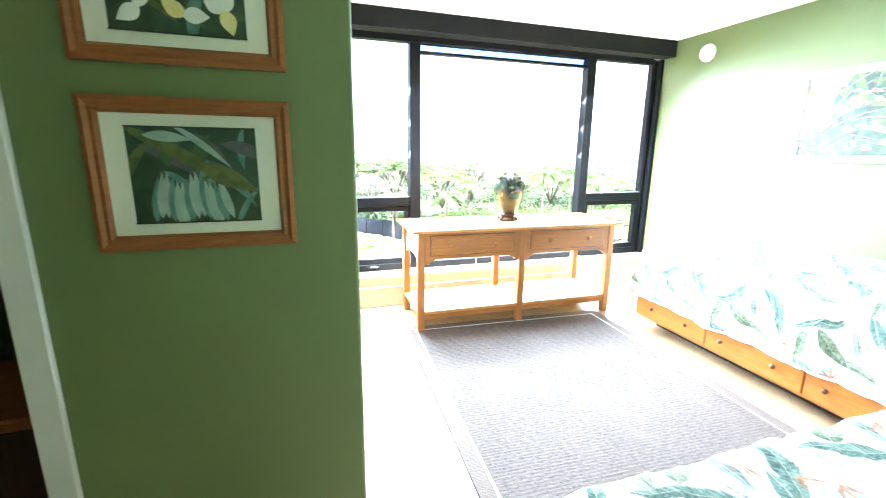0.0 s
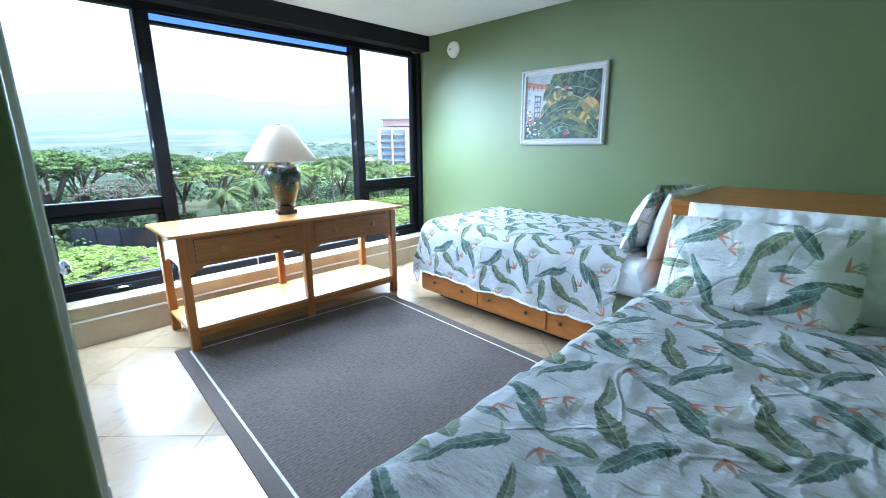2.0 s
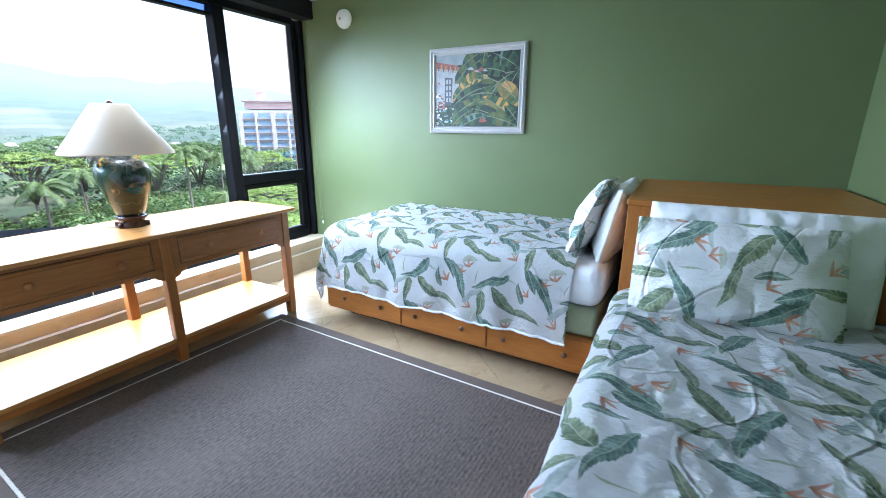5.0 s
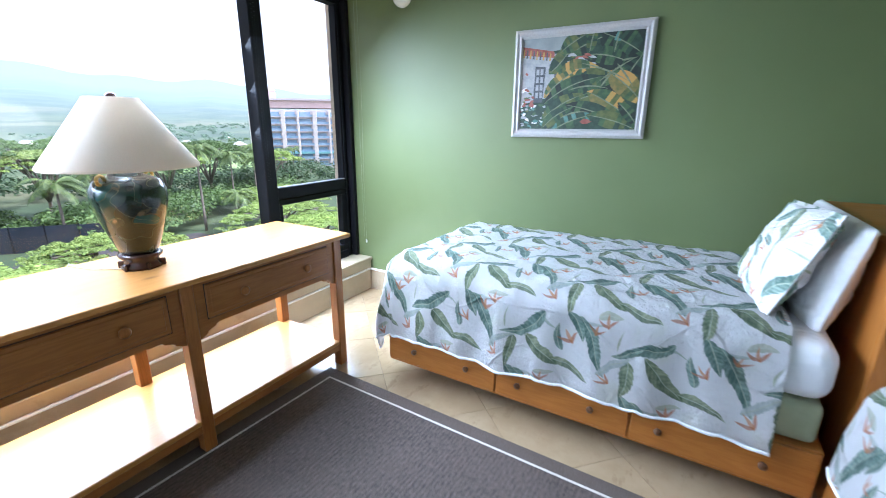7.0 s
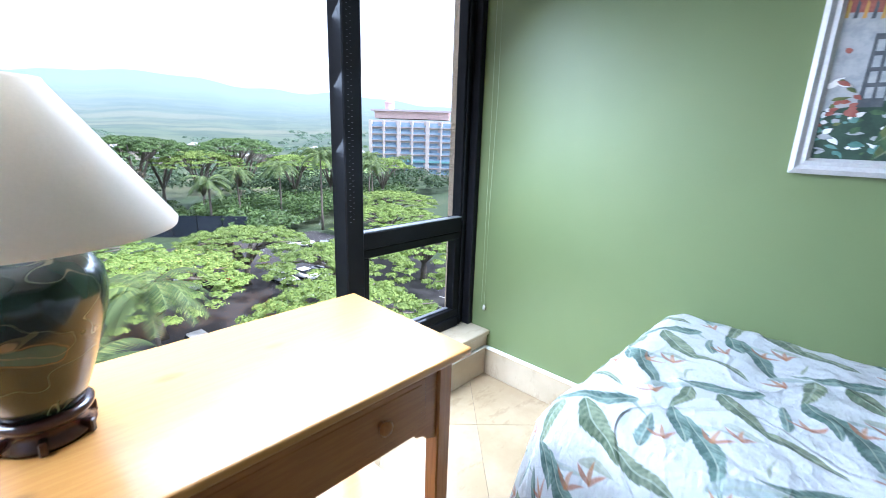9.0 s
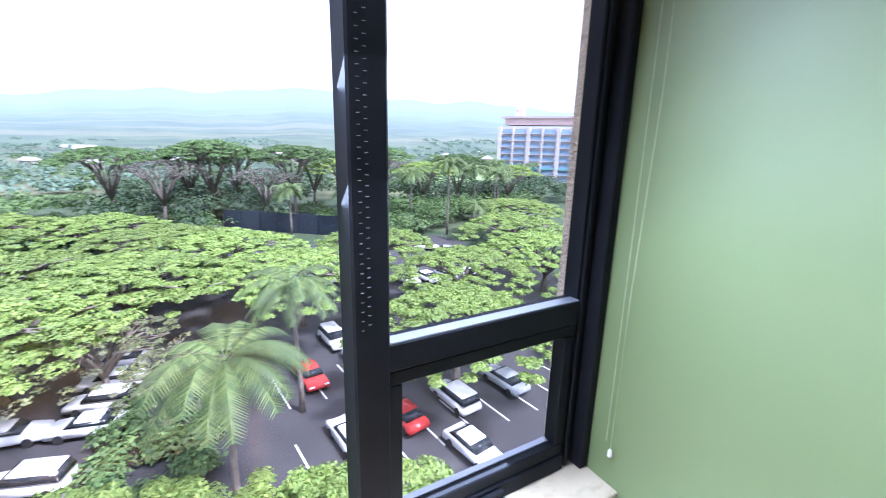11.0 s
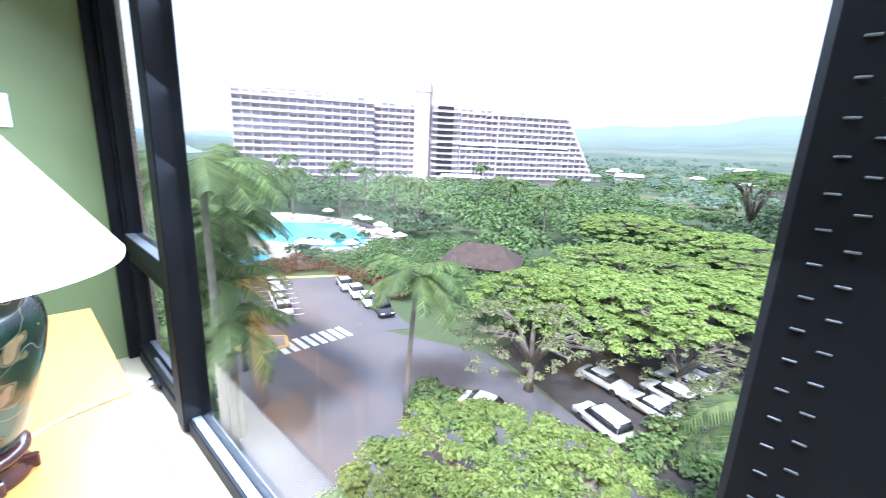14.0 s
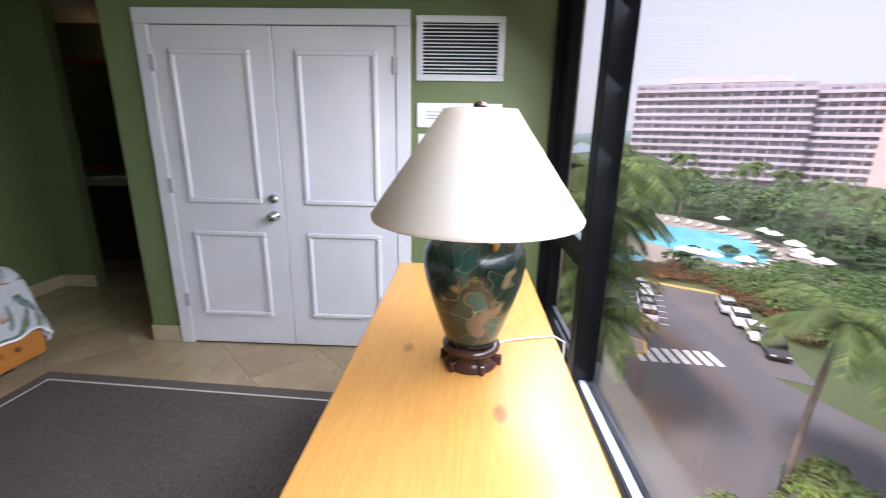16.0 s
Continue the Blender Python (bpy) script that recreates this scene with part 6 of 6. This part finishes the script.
# ---- cars ----
M_CARGLASS = surface("car_glass", (0.015, 0.02, 0.025), (0.03, 0.035, 0.04), 2.0, 0.08, bump=0.0)
M_TYRE = surface("tyre_rubber", (0.02, 0.02, 0.02), (0.03, 0.03, 0.03), 8.0, 0.85)
M_LIGHTS = surface("lamp_glass", (0.55, 0.55, 0.55), (0.65, 0.65, 0.65), 8.0, 0.2, bump=0.0)


def car_section(outline, half, tuck):
    """A body from a side outline of (y, z), drawn in towards the top."""
    bm = bmesh.new()
    zs = [z for _, z in outline]
    lo, hi = min(zs), max(zs)
    sides = []
    for s in (-1, 1):
        sides.append([bm.verts.new((s * (half - tuck * ((z - lo) / (hi - lo)) ** 1.6), y, z)) for y, z in outline])
    bm.faces.new(sides[0])
    bm.faces.new(sides[1][::-1])
    n = len(outline)
    for k in range(n):
        bm.faces.new((sides[0][k], sides[1][k], sides[1][(k + 1) % n], sides[0][(k + 1) % n]))
    bmesh.ops.bevel(bm, geom=list(bm.edges), offset=0.05, segments=2, affect="EDGES")
    return bm


BODY = mesh_of("body", car_section([(-2.2, 0.35), (-2.25, 0.6), (-2.1, 0.82), (-1.0, 0.94), (1.5, 0.98), (2.15, 0.92), (2.25, 0.6), (2.2, 0.35)], 0.9, 0.10), M_PLASTIC, True)
CABIN = mesh_of("cabin", car_section([(-1.05, 0.90), (-0.40, 1.40), (0.85, 1.44), (1.65, 0.94)], 0.80, 0.17), M_PLASTIC, True)
GLAZE = mesh_of("windows", car_section([(-1.12, 0.97), (-0.62, 1.32), (1.12, 1.35), (1.68, 1.00)], 0.812, 0.13), M_CARGLASS, True)
SUV_CABIN = mesh_of("cabin", car_section([(-1.10, 0.90), (-0.45, 1.66), (1.80, 1.68), (2.12, 0.94)], 0.84, 0.16), M_PLASTIC, True)
SUV_GLAZE = mesh_of("windows", car_section([(-1.13, 1.0), (-0.66, 1.56), (1.92, 1.58), (2.12, 1.04)], 0.85, 0.13), M_CARGLASS, True)
WHEEL = mesh_of("wheel", turn_bm(lathe([(0.2, -0.1), (0.31, -0.1), (0.33, -0.05), (0.33, 0.05), (0.31, 0.1), (0.2, 0.1)], 16), pose(0, 0, 0, 0, 90, 0)), M_TYRE)
HEAD = mesh_of("headlight", box(-0.2, 0.2, -0.05, 0.05, -0.07, 0.07, 0.02), M_LIGHTS)


def car_kind(name, paint_a, paint_b, word, suv):
    mt = surface(name, paint_a, paint_b, 2.0, 0.25, 0.0, bump=0.0)
    ob = thing("car", pose(0, 0, -60), f"parked {word} {'off-roader' if suv else 'saloon car'} in the car park", "car", "parked cars")
    for nm, me, painted in (("body", BODY, True), ("cabin", SUV_CABIN if suv else CABIN, True), ("windows", SUV_GLAZE if suv else GLAZE, False)):
        m2 = me.copy() if painted else me
        if painted:
            m2.materials[0] = mt
        c = new(nm, m2)
        c.parent = ob
    for sx in (-0.8, 0.8):
        for sy in (-1.38, 1.38):
            w = new("wheel", WHEEL)
            w.parent = ob
            w.location = (sx, sy, 0.33)
        h = new("headlight", HEAD)
        h.parent = ob
        h.location = (sx * 0.75, -2.2, 0.68)
    return ob


CARS = [car_kind("car_white", (0.72, 0.73, 0.74), (0.78, 0.78, 0.79), "white", False), car_kind("car_silver", (0.36, 0.38, 0.40), (0.42, 0.44, 0.46), "silver", False),
        car_kind("car_red", (0.42, 0.035, 0.03), (0.50, 0.05, 0.04), "red", False), car_kind("car_dark", (0.03, 0.035, 0.045), (0.05, 0.055, 0.065), "dark", True),
        car_kind("car_white_tall", (0.70, 0.70, 0.70), (0.76, 0.76, 0.76), "white", True)]
spots = [(2, 5.7, 32.4, 6), (0, 10.3, 33.2, 6), (4, 12.9, 33.4, 6), (3, 15.6, 33.6, 6), (1, 18.4, 33.8, 6), (0, 6.2, 23.4, 186), (2, 10.3, 24.0, 190), (0, 12.9, 18.6, 8), (4, 14.8, 24.0, 186), (1, 19.8, 24.2, 186),
         (0, -17.8, 23.3, 105), (4, -11, 28.2, 250), (0, -9.0, 32.8, 255), (4, -8.6, 35.8, 255), (0, -8.4, 39.0, 258), (1, -8.3, 42.5, 258), (0, -13.4, 34.0, 80), (1, 12.2, 38.3, 6), (4, 9.4, 38.2, 6), (0, 13.4, 57.4, 20), (3, 16.2, 57.0, 20), (2, 19.0, 56.4, 20), (0, 35.5, 67.8, 60), (1, 38, 64, 60), (0, 40, 60.5, 60), (4, 24, 52, 10), (0, 27, 51.6, 10), (1, 30, 51.2, 10), (0, 33.2, 50.8, 10), (3, 36.2, 50.4, 10)]
spots += [((0, 1, 4, 0, 0, 1)[k % 6], -46.2 - k * 2.35, 21.0 + k * 0.75, 250) for k in range(5)]
spots += [((3, 0, 0, 1)[k % 4], -38.8 - k * 3.4, 29.6 + k * 0.55, 70) for k in range(4)]
for k, x, y, a in spots:
    copy_thing(CARS[k], pose(x, y, GZ + 0.065, 0, 0, a))
for ob in CARS:
    for c in list(ob.children):
        bpy.data.objects.remove(c)
    bpy.data.objects.remove(ob)

# ---- hotel blocks ----
M_HOTEL = surface("hotel_render", (0.48, 0.40, 0.44), (0.56, 0.47, 0.51), 0.2, 0.85, bump=0.1)
M_SLAB = surface("hotel_slab", (0.60, 0.53, 0.58), (0.68, 0.60, 0.64), 0.3, 0.85, bump=0.1)
# Lightened glass: the haze over the far facade is put into its colour.
M_HAZEGLASS = surface("hazed_hotel_glass", (0.24, 0.26, 0.32), (0.40, 0.42, 0.48), 0.6, 0.2, bump=0.0, vary=0.8)
M_BAYGLASS = surface("blue_bay_glass", (0.22, 0.36, 0.50), (0.38, 0.50, 0.62), 0.5, 0.2, bump=0.0)
M_TEALROOF = surface("teal_roof_edge", (0.18, 0.42, 0.44), (0.24, 0.50, 0.50), 0.5, 0.6, bump=0.1)
M_PINKWALL = surface("pink_render", (0.64, 0.47, 0.45), (0.72, 0.55, 0.52), 0.3, 0.85, bump=0.1)

M_CREAM = surface("cream_render", (0.64, 0.57, 0.53), (0.72, 0.65, 0.60), 0.3, 0.85, bump=0.1)


def hotel(label, a, b, z_top, floors, bay, depth=14.0, steps=0, wall_mat=M_HOTEL, roof_mat=M_SLAB, group="hotel blocks", rail_mat=M_SLAB, glass=M_HAZEGLASS):
    """A block whose front runs from a to b (seen from the window, left to right): core, balcony slabs, fins and windows."""
    a, b = Vector((*a, 0)), Vector((*b, 0))
    L = (b - a).length
    ang = math.degrees(math.atan2((b - a).y, (b - a).x))
    fh_ = (z_top - GZ) / (floors + 1)
    ob = thing("hotel_building", pose(a.x, a.y, GZ, 0, 0, ang), label, "building", group)
    n = max(2, int(round(L / bay)))
    bw = L / n
    cut = [L - max(0.0, (k - 1)) * steps for k in range(floors)]
    win_mesh = mesh_of("window", box(-bw * 0.36, bw * 0.36, -0.06, 0.0, 0, fh_ * 0.62), glass)
    fin_mesh = mesh_of("fin", box(-0.14, 0.14, -1.52, 0.0, 0, fh_ * 0.98), M_SLAB)
    for f in range(floors):
        z = fh_ * (f + 1)
        wdt = max(cut[f], bw * 2)
        part("wall", box(0, wdt, 0, depth, z - (fh_ if f == 0 else 0), z + fh_), wall_mat, ob)
        part("balcony", box(-0.1, wdt + 0.1, -1.6, 0, z - 0.18, z + 0.12), M_SLAB, ob, "pale balcony slab")
        part("balustrade", box(0, wdt, -1.6, -1.48, z + 0.12, z + 1.0), rail_mat, ob)
        for k in range(int(wdt / bw)):
            w = new("window", win_mesh)
            w.parent = ob
            w.location = ((k + 0.5) * bw, -0.01, z + 0.2)
            v = new("fin", fin_mesh)
            v.parent = ob
            v.location = (k * bw, 0, z)
    w0 = max(cut[-1], bw * 2)
    part("roof", box(-0.4, w0 + 0.4, -1.9, depth + 0.4, z_top, z_top + 0.9), roof_mat, ob, "flat roof with a pale parapet")
    return ob


def toward(yaw, dist):
    return (-0.9 - math.sin(radians(yaw)) * dist, -0.4 + math.cos(radians(yaw)) * dist)


hotel("long pale pink hotel wing with rows of balconies", toward(69.3, 212), toward(53.0, 216), 21.2, 12, 3.9)
hotel("lower pale pink hotel wing with balconies", toward(52.9, 221), toward(47.6, 224), 20.2, 12, 3.6)
tw = toward(47.4, 224)
tower = thing("lift_tower", pose(tw[0], tw[1], GZ, 0, 0, 40), "tall plain pink stair tower of the hotel", "building", "hotel blocks")
part("wall", box(-0.5, 6.5, -7, 8, 0, 43.5), M_PINKWALL, tower)
part("crown", box(-0.8, 6.8, -7.3, 8.3, 43.5, 47.6), M_PINKWALL, tower)
stair = hotel("white hotel stair bay with open landings", toward(45.6, 226), toward(42.0, 227), 19.8, 12, 7.2, 10, 0, M_SLAB)
# Solid dark panels stand for the shade inside the open landings.
for f in range(12):
    part("landing_shade", box(3.0, 11.0, -1.95, -1.70, (19.8 - GZ) / 13 * (f + 1) + 1.1, (19.8 - GZ) / 13 * (f + 2) - 0.3), M_DARKGAP, stair, "dark panel standing for a shaded stair landing")
hotel("curved pale hotel wing with balconies", toward(41.9, 228), toward(37.2, 236), 19.6, 12, 3.4)
hotel("stepped white hotel wing that drops to the gardens", toward(37.1, 234), toward(25.2, 262), 19.6, 12, 3.8, 12, 1.75)
pen = toward(66, 216)
pent = thing("roof_plant", pose(pen[0], pen[1], 22.1, 0, 0, 67), "long pale penthouse on the hotel roof", "penthouse", "hotel blocks")
part("wall", box(0, 42, 2, 9, 0, 2.4), M_SLAB, pent)
rb_ = hotel("pink apartment tower with a teal roof edge", toward(-37.3, 206), toward(-50.0, 200), 8.2, 8, 6.6, 16, 0, M_CREAM, M_TEALROOF, "", M_BAYGLASS, M_BAYGLASS)
for k in range(8):
    part("pier", box(k * 6.6 - (0.2 if k else 0.0), k * 6.6 + (0.5 if k % 2 else 1.3), -2.2, 0.2, 0, 26.4), M_CREAM, rb_, "pale full-height pier")
part("upper_storey", box(2, 36, 1, 13, 27.5, 30.6), M_PINKWALL, rb_)
part("upper_roof", box(0.5, 38, -0.6, 14, 30.6, 31.4), M_SLAB, rb_)
part("turret", lathe([(2.2, 31.4), (2.2, 34.5), (2.6, 34.6), (0.3, 36.2), (0.0, 36.4)], 12, at=(8, 6, 0)), M_PINKWALL, rb_, "small pink roof turret")
lob = toward(41.5, 200)
lobby = thing("porte_cochere", pose(lob[0], lob[1], GZ, 0, 0, 40), "white columned entrance canopy of the hotel", "canopy")
part("roof", box(-9, 9, -5, 5, 5.2, 6.3, 0.1), M_SLAB, lobby)
for sx in (-8, -2.7, 2.7, 8):
    for sy in (-4, 4):
        part("column", lathe([(0.5, 0), (0.45, 5.2), (0.0, 5.2)], 10, at=(sx, sy, 0)), M_SLAB, lobby)


# ---- floor tiles, laid on the diagonal ----
def clip_poly(pts, axis, limit, keep_less):
    out = []
    for k, a in enumerate(pts):
        b = pts[(k + 1) % len(pts)]
        ia = (a[axis] <= limit) == keep_less
        ib = (b[axis] <= limit) == keep_less
        if ia:
            out.append(a)
        if ia != ib:
            s = (limit - a[axis]) / (b[axis] - a[axis])
            out.append((a[0] + s * (b[0] - a[0]), a[1] + s * (b[1] - a[1])))
    return out


T, J = 0.457, 0.0022
c45 = math.sqrt(0.5)
for i in range(-14, 15):
    for j in range(-14, 15):
        cx, cy = -1.72 + (i - j) * T * c45, -2.05 + (i + j) * T * c45
        hw = (T - J) * c45
        pts = [(cx - hw, cy), (cx, cy - hw), (cx + hw, cy), (cx, cy + hw)]
        for axis, limit, less in ((0, -5.64, False), (0, -0.005, True), (1, -4.99, False), (1, -0.145, True)):
            if pts:
                pts = clip_poly(pts, axis, limit, less)
        if len(pts) < 3:
            continue
        if max(p[1] for p in pts) < YB - 0.2 and min(p[0] for p in pts) > -4.5:
            continue
        if min(p[1] for p in pts) > YC + 0.1 and max(p[0] for p in pts) < XL - 0.15 and max(p[0] for p in pts) < -5.3:
            continue
        part("tile", prism(pts, -0.012, 0.0), M_TILE, sub)
